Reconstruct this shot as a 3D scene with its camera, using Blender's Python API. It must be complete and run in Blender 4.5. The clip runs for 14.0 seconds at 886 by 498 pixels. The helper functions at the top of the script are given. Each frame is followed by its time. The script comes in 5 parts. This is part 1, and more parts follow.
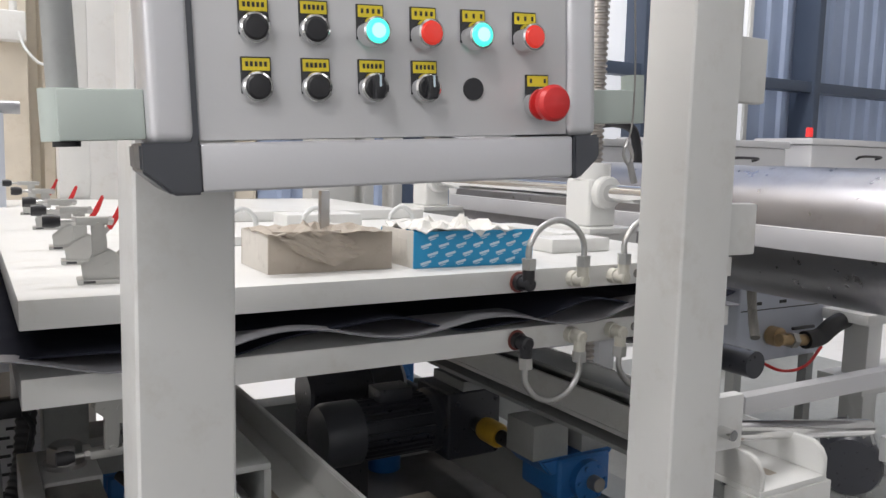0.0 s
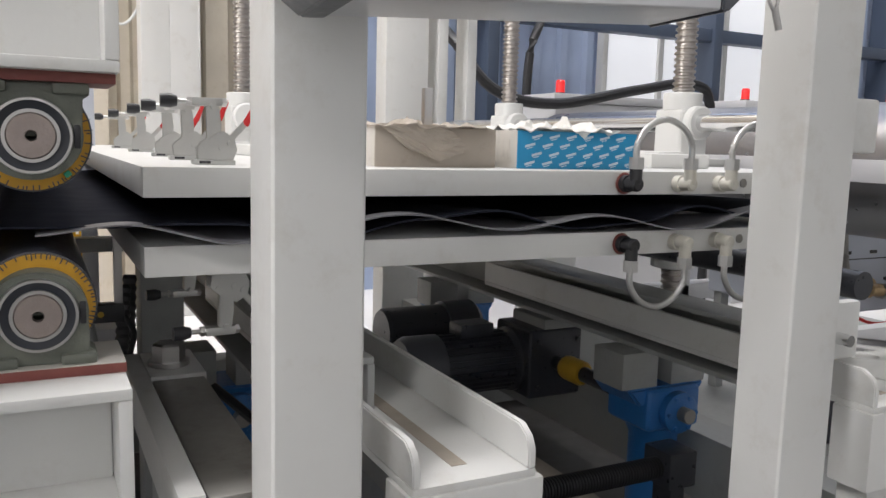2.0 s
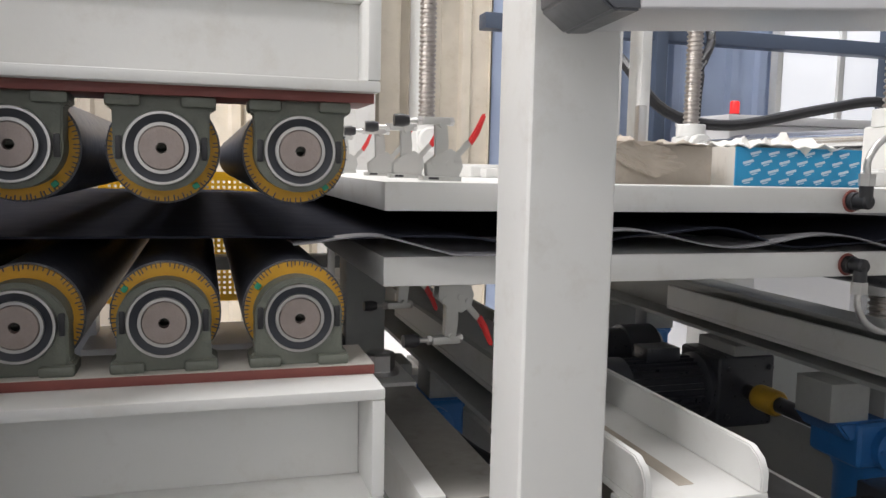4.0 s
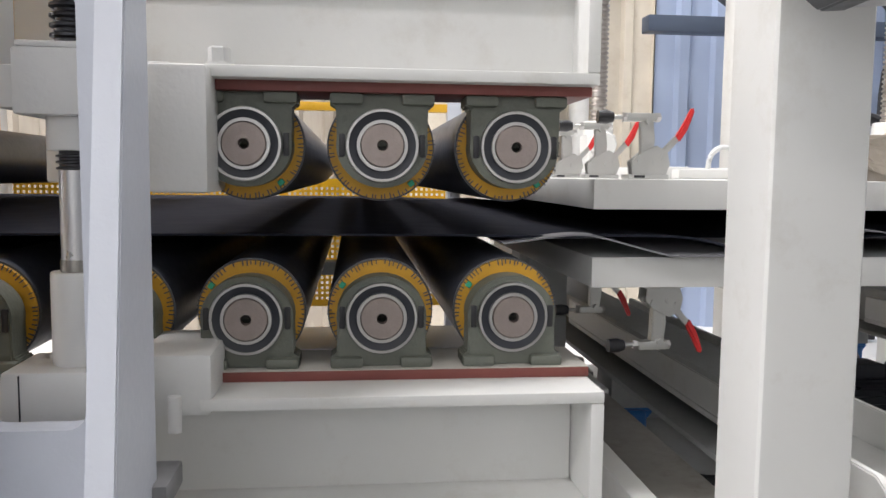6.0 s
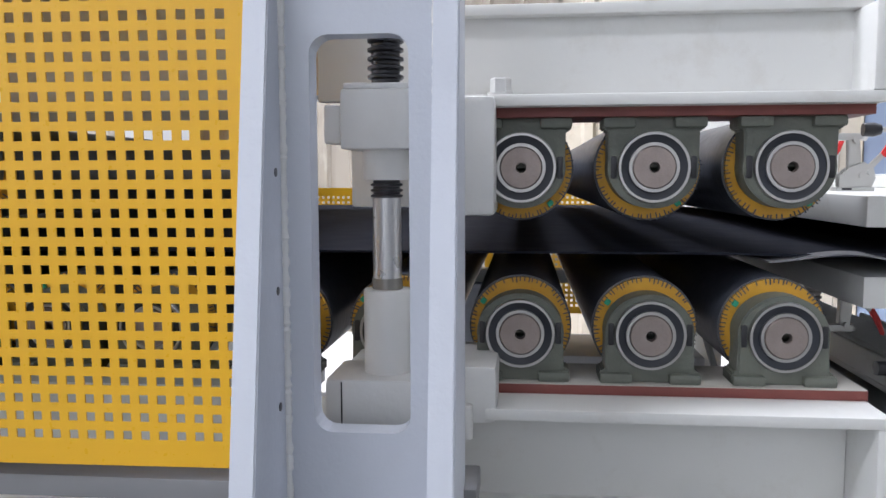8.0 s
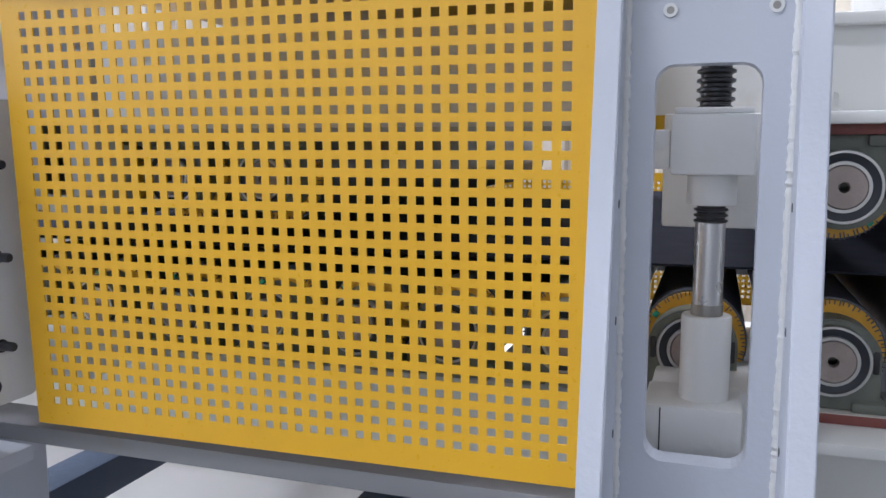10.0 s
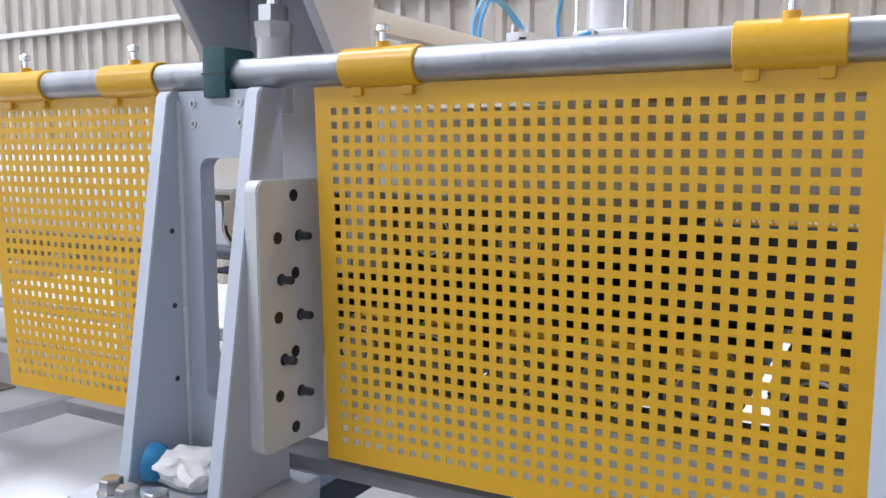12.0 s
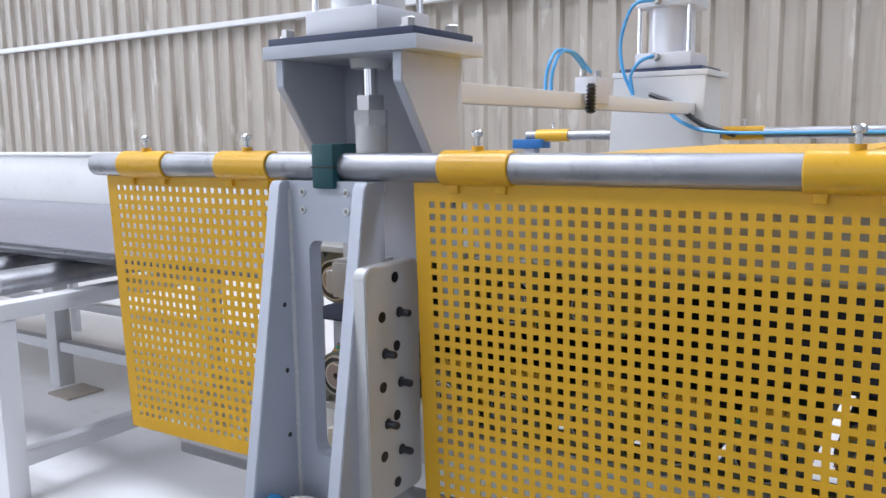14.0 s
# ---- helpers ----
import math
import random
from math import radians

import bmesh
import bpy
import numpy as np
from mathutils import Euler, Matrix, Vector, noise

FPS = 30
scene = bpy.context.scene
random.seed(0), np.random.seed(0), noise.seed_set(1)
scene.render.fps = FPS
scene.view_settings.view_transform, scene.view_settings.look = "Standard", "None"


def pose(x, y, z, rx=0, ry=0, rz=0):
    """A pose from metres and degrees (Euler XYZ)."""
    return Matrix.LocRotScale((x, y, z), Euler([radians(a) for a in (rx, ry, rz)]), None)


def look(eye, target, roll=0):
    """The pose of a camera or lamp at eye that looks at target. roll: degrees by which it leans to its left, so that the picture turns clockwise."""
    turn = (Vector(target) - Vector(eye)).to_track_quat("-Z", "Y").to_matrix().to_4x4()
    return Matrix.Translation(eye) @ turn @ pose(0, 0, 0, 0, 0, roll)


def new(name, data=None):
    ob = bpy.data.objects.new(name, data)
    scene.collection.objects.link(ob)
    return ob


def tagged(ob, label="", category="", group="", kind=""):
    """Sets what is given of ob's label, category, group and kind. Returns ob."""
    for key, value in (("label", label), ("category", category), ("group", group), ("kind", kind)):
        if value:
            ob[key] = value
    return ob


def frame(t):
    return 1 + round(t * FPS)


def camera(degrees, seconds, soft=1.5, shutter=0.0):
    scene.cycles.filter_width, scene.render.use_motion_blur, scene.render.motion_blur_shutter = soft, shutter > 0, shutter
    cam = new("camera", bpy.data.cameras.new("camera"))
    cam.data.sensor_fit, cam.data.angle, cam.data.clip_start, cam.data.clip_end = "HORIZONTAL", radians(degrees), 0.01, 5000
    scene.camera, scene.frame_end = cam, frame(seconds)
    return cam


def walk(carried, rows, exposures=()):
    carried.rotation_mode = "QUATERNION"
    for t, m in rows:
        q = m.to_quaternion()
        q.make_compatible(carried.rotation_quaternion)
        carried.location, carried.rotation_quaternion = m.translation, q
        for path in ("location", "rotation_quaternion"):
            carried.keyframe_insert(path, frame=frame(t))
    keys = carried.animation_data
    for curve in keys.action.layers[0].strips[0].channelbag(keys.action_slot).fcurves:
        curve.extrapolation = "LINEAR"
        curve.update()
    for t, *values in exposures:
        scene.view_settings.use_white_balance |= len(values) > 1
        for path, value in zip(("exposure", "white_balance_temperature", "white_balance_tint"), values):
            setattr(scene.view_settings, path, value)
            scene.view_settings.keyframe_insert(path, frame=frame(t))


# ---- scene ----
cam = camera(57.4, 14.0)
PATH = [
    (0, (0.235, -1.066, 1.187), (1.247, 0.644, 0.961), 1.4),
    (0.5, (0.227, -1.058, 1.15), (1.232, 0.654, 0.912), 1.4),
    (1, (0.199, -1.05, 1.112), (1.185, 0.672, 0.863), 1.5),
    (1.5, (0.175, -1.035, 1.083), (1.115, 0.711, 0.821), 1.4),
    (2, (0.161, -1.025, 1.03), (1.058, 0.743, 0.77), 1.5),
    (2.5, (0.143, -1.04, 1.013), (1.013, 0.745, 0.778), 1.6),
    (3, (0.111, -1.035, 1.01), (0.934, 0.775, 0.793), 1.6),
    (3.5, (0.082, -1.012, 1.007), (0.806, 0.84, 0.797), 1.4),
    (4, (0.046, -1.004, 1.012), (0.613, 0.903, 0.808), 1.2),
    (4.2, (0.039, -1.012, 1.009), (0.53, 0.917, 0.813), 1.0),
    (6.5, (-0.052, -0.958, 0.992), (0.087, 1.027, 0.813), 0.5),
    (7, (-0.071, -0.97, 0.997), (-0.062, 1.022, 0.824), 0.3),
    (9.3, (-0.26, -1.023, 1.066), (-0.719, 0.909, 0.833), 0.0),
    (9.5, (-0.266, -1.023, 1.074), (-0.778, 0.893, 0.819), 0.1),
    (10, (-0.303, -1.034, 1.074), (-0.93, 0.848, 0.82), -0.0),
    (10.5, (-0.338, -1.06, 1.082), (-1.069, 0.788, 0.849), 0.1),
    (11, (-0.368, -1.094, 1.114), (-1.182, 0.717, 0.878), 0.3),
    (11.5, (-0.387, -1.133, 1.141), (-1.285, 0.64, 0.914), 0.2),
    (12, (-0.403, -1.167, 1.165), (-1.37, 0.568, 0.932), 0.1),
    (12.5, (-0.415, -1.201, 1.198), (-1.427, 0.505, 0.943), -0.1),
    (13, (-0.4, -1.23, 1.249), (-1.429, 0.463, 0.974), -0.2),
    (13.5, (-0.388, -1.263, 1.293), (-1.427, 0.423, 1.008), -0.5),
    (14, (-0.402, -1.279, 1.324), (-1.476, 0.385, 1.045), -0.8),
]
EXPOSURES = [
    (0.0, -0.33, 6400, 13), (4.0, -0.10, 6450, 13), (6.5, 0.13, 6350, 13), (7.2, 0.13, 6150, 13),
    (9.3, 0.04, 5650, 14), (10.0, 0.03, 5680, 14), (11.0, -0.08, 5700, 14), (12.0, -0.18, 5680, 14), (14.0, -0.36, 5600, 14),
]
walk(cam, [(t, look(eye, target, roll)) for t, eye, target, roll in PATH], EXPOSURES)

# ---------------- world and light ----------------
world = bpy.data.worlds.new("sky")
scene.world = world
world.use_nodes = True
sky = world.node_tree.nodes.new("ShaderNodeTexSky")
sky.sky_type, sky.sun_disc = "NISHITA", False
sky.sun_elevation, sky.sun_rotation = radians(45), radians(200)
world.node_tree.links.new(sky.outputs[0], world.node_tree.nodes["Background"].inputs[0])
world.node_tree.nodes["Background"].inputs[1].default_value = 0.10


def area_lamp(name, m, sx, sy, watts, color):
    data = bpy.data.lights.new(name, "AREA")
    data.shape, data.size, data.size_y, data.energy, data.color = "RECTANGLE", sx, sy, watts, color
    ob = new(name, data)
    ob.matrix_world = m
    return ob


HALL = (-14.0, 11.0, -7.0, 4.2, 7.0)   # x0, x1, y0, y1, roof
# Added overhead fill lamps without fixtures; each brightens its own stretch of the hall.
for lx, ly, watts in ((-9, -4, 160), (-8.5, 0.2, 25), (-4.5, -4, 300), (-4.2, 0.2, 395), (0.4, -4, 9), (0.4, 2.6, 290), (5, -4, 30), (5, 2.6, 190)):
    area_lamp("roof_fill", pose(lx, ly, 6.78), 3.2, 1.1, watts, (1.0, 0.98, 0.96))
# added daylight fill lamps at unseen windows of the front and left walls
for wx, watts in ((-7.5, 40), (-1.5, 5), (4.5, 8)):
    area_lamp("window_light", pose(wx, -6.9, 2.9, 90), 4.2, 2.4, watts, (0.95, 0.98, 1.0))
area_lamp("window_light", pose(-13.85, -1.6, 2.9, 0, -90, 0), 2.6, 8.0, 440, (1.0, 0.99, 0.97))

# ---------------- materials ----------------


def mat(name, color, rough=0.5, metal=0.0, var=0.12, scale=6.0, grain=60.0, bump=0.02, dirt=0.0, dirt_color=(0.12, 0.09, 0.06), spec=0.5, coat=0.0):
    m = bpy.data.materials.new(name)
    m.use_nodes = True
    n, l = m.node_tree.nodes, m.node_tree.links
    b = n["Principled BSDF"]
    b.inputs["Metallic"].default_value = metal
    b.inputs["Specular IOR Level"].default_value = spec
    b.inputs["Coat Weight"].default_value = coat
    tc = n.new("ShaderNodeTexCoord")
    big, fine = n.new("ShaderNodeTexNoise"), n.new("ShaderNodeTexNoise")
    big.inputs["Scale"].default_value, big.inputs["Detail"].default_value = scale, 5
    fine.inputs["Scale"].default_value, fine.inputs["Detail"].default_value = grain, 3
    for t in (big, fine):
        l.new(tc.outputs["Object"], t.inputs["Vector"])
    mix = n.new("ShaderNodeMix")
    mix.data_type = "RGBA"
    lo = [c * (1 - var) for c in color]
    hi = [min(1, c * (1 + var)) for c in color]
    mix.inputs["A"].default_value, mix.inputs["B"].default_value = (*lo, 1), (*hi, 1)
    l.new(big.outputs["Fac"], mix.inputs["Factor"])
    out = mix.outputs["Result"]
    if dirt:
        d = n.new("ShaderNodeTexNoise")
        d.inputs["Scale"].default_value, d.inputs["Detail"].default_value, d.inputs["Roughness"].default_value = scale * 2.3, 8, 0.7
        l.new(tc.outputs["Object"], d.inputs["Vector"])
        r = n.new("ShaderNodeMapRange")
        r.inputs["From Min"].default_value, r.inputs["From Max"].default_value = 0.55, 0.8
        r.inputs["To Max"].default_value = dirt
        l.new(d.outputs["Fac"], r.inputs["Value"])
        mx = n.new("ShaderNodeMix")
        mx.data_type = "RGBA"
        mx.inputs["B"].default_value = (*dirt_color, 1)
        l.new(out, mx.inputs["A"])
        l.new(r.outputs["Result"], mx.inputs["Factor"])
        out = mx.outputs["Result"]
    l.new(out, b.inputs["Base Color"])
    rr = n.new("ShaderNodeMapRange")
    rr.inputs["To Min"].default_value, rr.inputs["To Max"].default_value = max(0.03, rough - 0.1), min(1, rough + 0.12)
    l.new(fine.outputs["Fac"], rr.inputs["Value"])
    l.new(rr.outputs["Result"], b.inputs["Roughness"])
    if bump:
        bp = n.new("ShaderNodeBump")
        bp.inputs["Strength"].default_value, bp.inputs["Distance"].default_value = min(1.0, bump * 10), 0.001
        l.new(fine.outputs["Fac"], bp.inputs["Height"])
        l.new(bp.outputs["Normal"], b.inputs["Normal"])
    return m


def glow(name, color, strength, base=(0.1, 0.1, 0.1)):
    m = mat(name, base, 0.2, var=0.02, bump=0)
    b = m.node_tree.nodes["Principled BSDF"]
    b.inputs["Emission Color"].default_value, b.inputs["Emission Strength"].default_value = (*color, 1), strength
    return m


WHITE = mat("white_machine_paint", (0.70, 0.70, 0.68), 0.38, var=0.07, scale=4, grain=90, bump=0.014, dirt=0.36, dirt_color=(0.40, 0.35, 0.27))
CAST = mat("white_paint_on_cast_iron", (0.68, 0.68, 0.67), 0.35, var=0.05, scale=5, grain=130, bump=0.06, dirt=0.1, dirt_color=(0.4, 0.36, 0.3))
# The bluish cast of shaded faces is put into this pale grey paint.
BLUEGREY = mat("pale_grey_paint_with_shade_tint", (0.51, 0.535, 0.595), 0.36, var=0.05, scale=5, grain=150, bump=0.05, dirt=0.08, dirt_color=(0.3, 0.3, 0.3))
YELLOW = mat("yellow_enamel", (0.76, 0.425, 0.016), 0.30, var=0.06, scale=3, grain=120, bump=0.01, dirt=0.10, dirt_color=(0.38, 0.22, 0.03))
ENDY = mat("yellow_roller_end_paint", (0.64, 0.34, 0.025), 0.45, var=0.2, scale=30, dirt=0.3, dirt_color=(0.16, 0.11, 0.05))
RUBBER = mat("black_roller_rubber", (0.060, 0.066, 0.084), 0.36, var=0.2, scale=5, grain=80, bump=0.02)
SHEET = mat("black_plastic_sheet", (0.022, 0.024, 0.034), 0.72, var=0.2, scale=2, grain=20, bump=0.004, spec=0.03)
FILM = mat("grey_plastic_edge", (0.22, 0.22, 0.235), 0.35, var=0.1, scale=6, bump=0.01)
HOUSING = mat("grey_green_cast_housing", (0.13, 0.14, 0.115), 0.5, var=0.2, scale=18, grain=160, bump=0.1, dirt=0.35, dirt_color=(0.2, 0.18, 0.14))
REDOX = mat("red_oxide_plate", (0.20, 0.055, 0.045), 0.5, var=0.25, scale=15, dirt=0.35, dirt_color=(0.3, 0.24, 0.2))
SEAL = mat("blue_black_bearing_seal", (0.022, 0.025, 0.034), 0.4, var=0.2, scale=30)
STEEL = mat("bright_steel", (0.52, 0.51, 0.50), 0.32, 1.0, var=0.08, scale=25, grain=60, bump=0.004)
HUB = mat("turned_steel_shaft_end", (0.33, 0.28, 0.26), 0.45, 0.85, var=0.18, scale=50, grain=300, bump=0.05, dirt=0.4, dirt_color=(0.3, 0.22, 0.17))
CHROME = mat("polished_chrome", (0.78, 0.78, 0.78), 0.1, 1.0, var=0.05, scale=20, bump=0.004)
GALV = mat("galvanised_pipe", (0.38, 0.385, 0.40), 0.44, 0.9, var=0.35, scale=11, grain=90, bump=0.05, dirt=0.85, dirt_color=(0.15, 0.15, 0.15))
THREAD = mat("oiled_screw_thread", (0.46, 0.43, 0.40), 0.32, 1.0, var=0.3, scale=40, dirt=0.4, dirt_color=(0.2, 0.12, 0.06))
DARKTHREAD = mat("black_greased_thread", (0.05, 0.05, 0.055), 0.3, 0.6, var=0.3, scale=40)
BLACK = mat("black_plastic", (0.02, 0.02, 0.023), 0.35, var=0.2, scale=20)
CHARCOAL = mat("charcoal_corner_plastic", (0.07, 0.074, 0.085), 0.33, var=0.12, scale=12)
MOTOR = mat("black_motor_paint", (0.036, 0.038, 0.046), 0.30, var=0.15, scale=6, dirt=0.06, dirt_color=(0.10, 0.10, 0.10))
BLUE = mat("blue_gearbox_paint", (0.025, 0.15, 0.42), 0.38, var=0.12, scale=10, grain=120, bump=0.04, dirt=0.15, dirt_color=(0.03, 0.05, 0.09))
ZINC = mat("zinc_plated_pressing", (0.50, 0.50, 0.48), 0.36, 0.8, var=0.08, scale=25, grain=80, bump=0.004)
DARKFLOOR = mat("dark_mottled_concrete", (0.11, 0.105, 0.10), 0.4, var=0.35, scale=3, grain=14, bump=0.03, dirt=0.7, dirt_color=(0.05, 0.045, 0.04))
SPINDLE = mat("ground_steel_spindle", (0.62, 0.62, 0.63), 0.3, 0.7, var=0.06, scale=8, bump=0)
LAGGING = mat("cream_lagging", (0.66, 0.60, 0.50), 0.6, var=0.15, scale=6, grain=30, bump=0.1, dirt=0.5, dirt_color=(0.5, 0.42, 0.3))
DARKRAIL = mat("dark_grey_rail_paint", (0.20, 0.20, 0.21), 0.4, var=0.1, scale=6, dirt=0.25)
DARKEDGE = mat("dark_sheet_edge", (0.05, 0.05, 0.06), 0.3, var=0.1, bump=0)
GREYSTEEL = mat("grey_painted_beam", (0.34, 0.35, 0.34), 0.45, var=0.12, scale=5, dirt=0.35, dirt_color=(0.16, 0.15, 0.13))
RAWSTEEL = mat("dull_bare_steel", (0.30, 0.29, 0.27), 0.42, 0.7, var=0.25, scale=9, dirt=0.5, dirt_color=(0.12, 0.09, 0.06))
RED = mat("red_handle_plastic", (0.62, 0.03, 0.03), 0.35, var=0.08)
LAVENDER = mat("pale_blue_grey_cabinet_paint", (0.50, 0.53, 0.60), 0.4, var=0.05, scale=5, grain=120, bump=0.012, dirt=0.15, dirt_color=(0.3, 0.28, 0.26))
BRASS = mat("worn_brass", (0.50, 0.36, 0.20), 0.35, 0.9, var=0.2, scale=30, dirt=0.4)
GREEN = mat("dark_green_clamp_plastic", (0.012, 0.075, 0.085), 0.45, var=0.1, scale=20)
DUSTY = mat("dusty_pale_steel", (0.50, 0.48, 0.44), 0.6, var=0.2, scale=20, grain=80, bump=0.03, dirt=0.5, dirt_color=(0.26, 0.2, 0.16))
TAPE = mat("green_mark", (0.03, 0.35, 0.20), 0.5, var=0.1)
PANEL = mat("light_grey_enclosure_paint", (0.62, 0.62, 0.63), 0.42, var=0.03, scale=4, grain=200, bump=0.01)
ALU = mat("satin_aluminium", (0.66, 0.66, 0.68), 0.36, 0.35, var=0.04, scale=3, grain=200, bump=0.006)
BRACKET = mat("grey_green_bracket_paint", (0.50, 0.56, 0.52), 0.42, var=0.04, scale=5)
LABELY = mat("yellow_label", (0.78, 0.62, 0.03), 0.45, var=0.03)
INK = mat("black_label_print", (0.03, 0.03, 0.03), 0.6, var=0.02)
CARD = mat("worn_brown_carton", (0.42, 0.37, 0.31), 0.75, var=0.2, scale=14, grain=60, bump=0.05, dirt=0.4, dirt_color=(0.22, 0.17, 0.12))
CARDW = mat("white_carton_side", (0.62, 0.59, 0.54), 0.7, var=0.1, scale=14, dirt=0.3)
CARDB = mat("blue_printed_carton", (0.015, 0.27, 0.52), 0.45, var=0.08, scale=10, grain=40, bump=0.03)
PRINTW = mat("white_print", (0.55, 0.68, 0.76), 0.5, var=0.05)
PAPER = mat("crumpled_white_film", (0.75, 0.74, 0.70), 0.35, var=0.08, scale=30, grain=50, bump=0.1)
HOSE = mat("black_rubber_hose", (0.018, 0.018, 0.02), 0.4, var=0.15)
CONDUIT = mat("grey_black_conduit", (0.06, 0.06, 0.062), 0.4, var=0.15, scale=10)
TUBEW = mat("grey_white_tube", (0.66, 0.67, 0.66), 0.35, var=0.06)
BLUEHOSE = mat("blue_air_hose", (0.09, 0.36, 0.70), 0.3, var=0.06)
GOLD = mat("yellow_coupling_paint", (0.55, 0.33, 0.03), 0.4, var=0.2, scale=20, dirt=0.3)
GLOVE = mat("white_knit_glove", (0.74, 0.72, 0.68), 0.9, var=0.1, scale=30, grain=350, bump=0.12)
GLOVEB = mat("blue_glove_cuff", (0.04, 0.22, 0.44), 0.85, var=0.1, scale=30, grain=350, bump=0.12)
NAVY = mat("navy_cylinder_plate", (0.035, 0.045, 0.09), 0.35, var=0.1)
UNSEENFLOOR = mat("dark_unseen_floor", (0.12, 0.123, 0.12), 0.5, var=0.15, scale=1.5, grain=14, bump=0.02, dirt=0.4)
FLOORM = mat("pale_epoxy_floor", (0.86, 0.85, 0.84), 0.35, var=0.06, scale=0.8, grain=12, bump=0.01, dirt=0.35, dirt_color=(0.38, 0.36, 0.33))
WALLB = mat("beige_corrugated_steel", (0.38, 0.34, 0.285), 0.5, var=0.2, scale=1.2, grain=9, bump=0.05, dirt=0.7, dirt_color=(0.27, 0.23, 0.18))

def streak(m, color, amount):
    """Run-down stains: a second colour in streaks drawn out along z, with pale peeled flecks."""
    n, l = m.node_tree.nodes, m.node_tree.links
    b = n["Principled BSDF"]
    old = b.inputs["Base Color"].links[0].from_socket
    tc, mp, mp2 = n.new("ShaderNodeTexCoord"), n.new("ShaderNodeMapping"), n.new("ShaderNodeMapping")
    mp.inputs["Scale"].default_value = (7.0, 7.0, 0.55)
    mp2.inputs["Scale"].default_value = (9.0, 9.0, 2.5)
    for vec, col, lo, hi, top in ((mp, color, 0.50, 0.68, amount), (mp2, (0.60, 0.57, 0.52), 0.62, 0.70, amount * 0.8)):
        t = n.new("ShaderNodeTexNoise")
        t.inputs["Scale"].default_value, t.inputs["Detail"].default_value = 1.0, 6
        l.new(tc.outputs["Object"], vec.inputs["Vector"])
        l.new(vec.outputs["Vector"], t.inputs["Vector"])
        r, mx = n.new("ShaderNodeMapRange"), n.new("ShaderNodeMix")
        r.inputs["From Min"].default_value, r.inputs["From Max"].default_value, r.inputs["To Max"].default_value = lo, hi, top
        mx.data_type = "RGBA"
        mx.inputs["B"].default_value = (*col, 1)
        l.new(t.outputs["Fac"], r.inputs["Value"])
        l.new(r.outputs["Result"], mx.inputs["Factor"])
        l.new(old, mx.inputs["A"])
        old = mx.outputs["Result"]
    l.new(old, b.inputs["Base Color"])


streak(WALLB, (0.20, 0.165, 0.125), 0.65)
WALLBLUE = mat("blue_grey_corrugated_steel", (0.34, 0.41, 0.56), 0.5, var=0.1, scale=1.5, grain=9, bump=0.03)
BEAMBLUE = mat("dark_blue_steel_beam", (0.06, 0.08, 0.12), 0.45, var=0.12, scale=5)
CEIL = mat("pale_roof_sheet", (0.6, 0.6, 0.58), 0.6, var=0.06, scale=1)
WINDOWM = glow("frosted_daylight_pane", (0.93, 0.96, 1.0), 0.66, (0.6, 0.6, 0.6))
LAMPRED = glow("red_beacon_lens", (1.0, 0.05, 0.05), 0.6, (0.6, 0.02, 0.02))
LITGREEN = glow("lit_green_lens", (0.05, 0.95, 0.72), 1.3, (0.1, 0.5, 0.4))
LITCORE = glow("lit_green_core", (0.5, 1.0, 0.95), 1.15, (0.3, 0.8, 0.7))
LITRED = glow("lit_red_lens", (0.9, 0.05, 0.03), 0.45, (0.6, 0.03, 0.02))

# ---------------- mesh helpers ----------------


def finish(bm, name, material, smooth=False):
    bmesh.ops.recalc_face_normals(bm, faces=bm.faces)
    me = bpy.data.meshes.new(name)
    if smooth:
        for f in bm.faces:
            f.smooth = True
        for e in bm.edges:
            if len(e.link_faces) == 2 and e.calc_face_angle(0) > 0.6:
                e.smooth = False
    bm.to_mesh(me)
    bm.free()
    for m in material if isinstance(material, (list, tuple)) else [material]:
        me.materials.append(m)
    return me


def part(name, bm, material, parent=None, label="", smooth=True):
    ob = new(name, finish(bm, name, material, smooth))
    if parent:
        ob.parent = parent
    if label:
        tagged(ob, label)
    return ob


def thing(name, label, category, at=(0, 0, 0), group="", kind="", rz=0):
    ob = new(name)
    ob.empty_display_size = 0.05
    ob.matrix_world = pose(*at, 0, 0, rz)
    return tagged(ob, label, category, group, kind)


def box(x0, x1, y0, y1, z0, z1, bevel=0.0, seg=2, bm=None):
    b = bmesh.new()
    bmesh.ops.create_cube(b, size=1)
    for v in b.verts:
        v.co = ((x0 + x1) / 2 + v.co.x * (x1 - x0), (y0 + y1) / 2 + v.co.y * (y1 - y0), (z0 + z1) / 2 + v.co.z * (z1 - z0))
    if bevel:
        bmesh.ops.bevel(b, geom=list(b.edges), offset=bevel, segments=seg, affect="EDGES", profile=0.6)
    return merge(bm, b)


def merge(a, b):
    if a is None:
        return b
    me = bpy.data.meshes.new("tmp")
    b.to_mesh(me)
    b.free()
    a.from_mesh(me)
    bpy.data.meshes.remove(me)
    return a


AX = {"x": Matrix.Rotation(radians(90), 4, "Y"), "y": Matrix.Rotation(radians(-90), 4, "X"), "z": Matrix.Identity(4)}


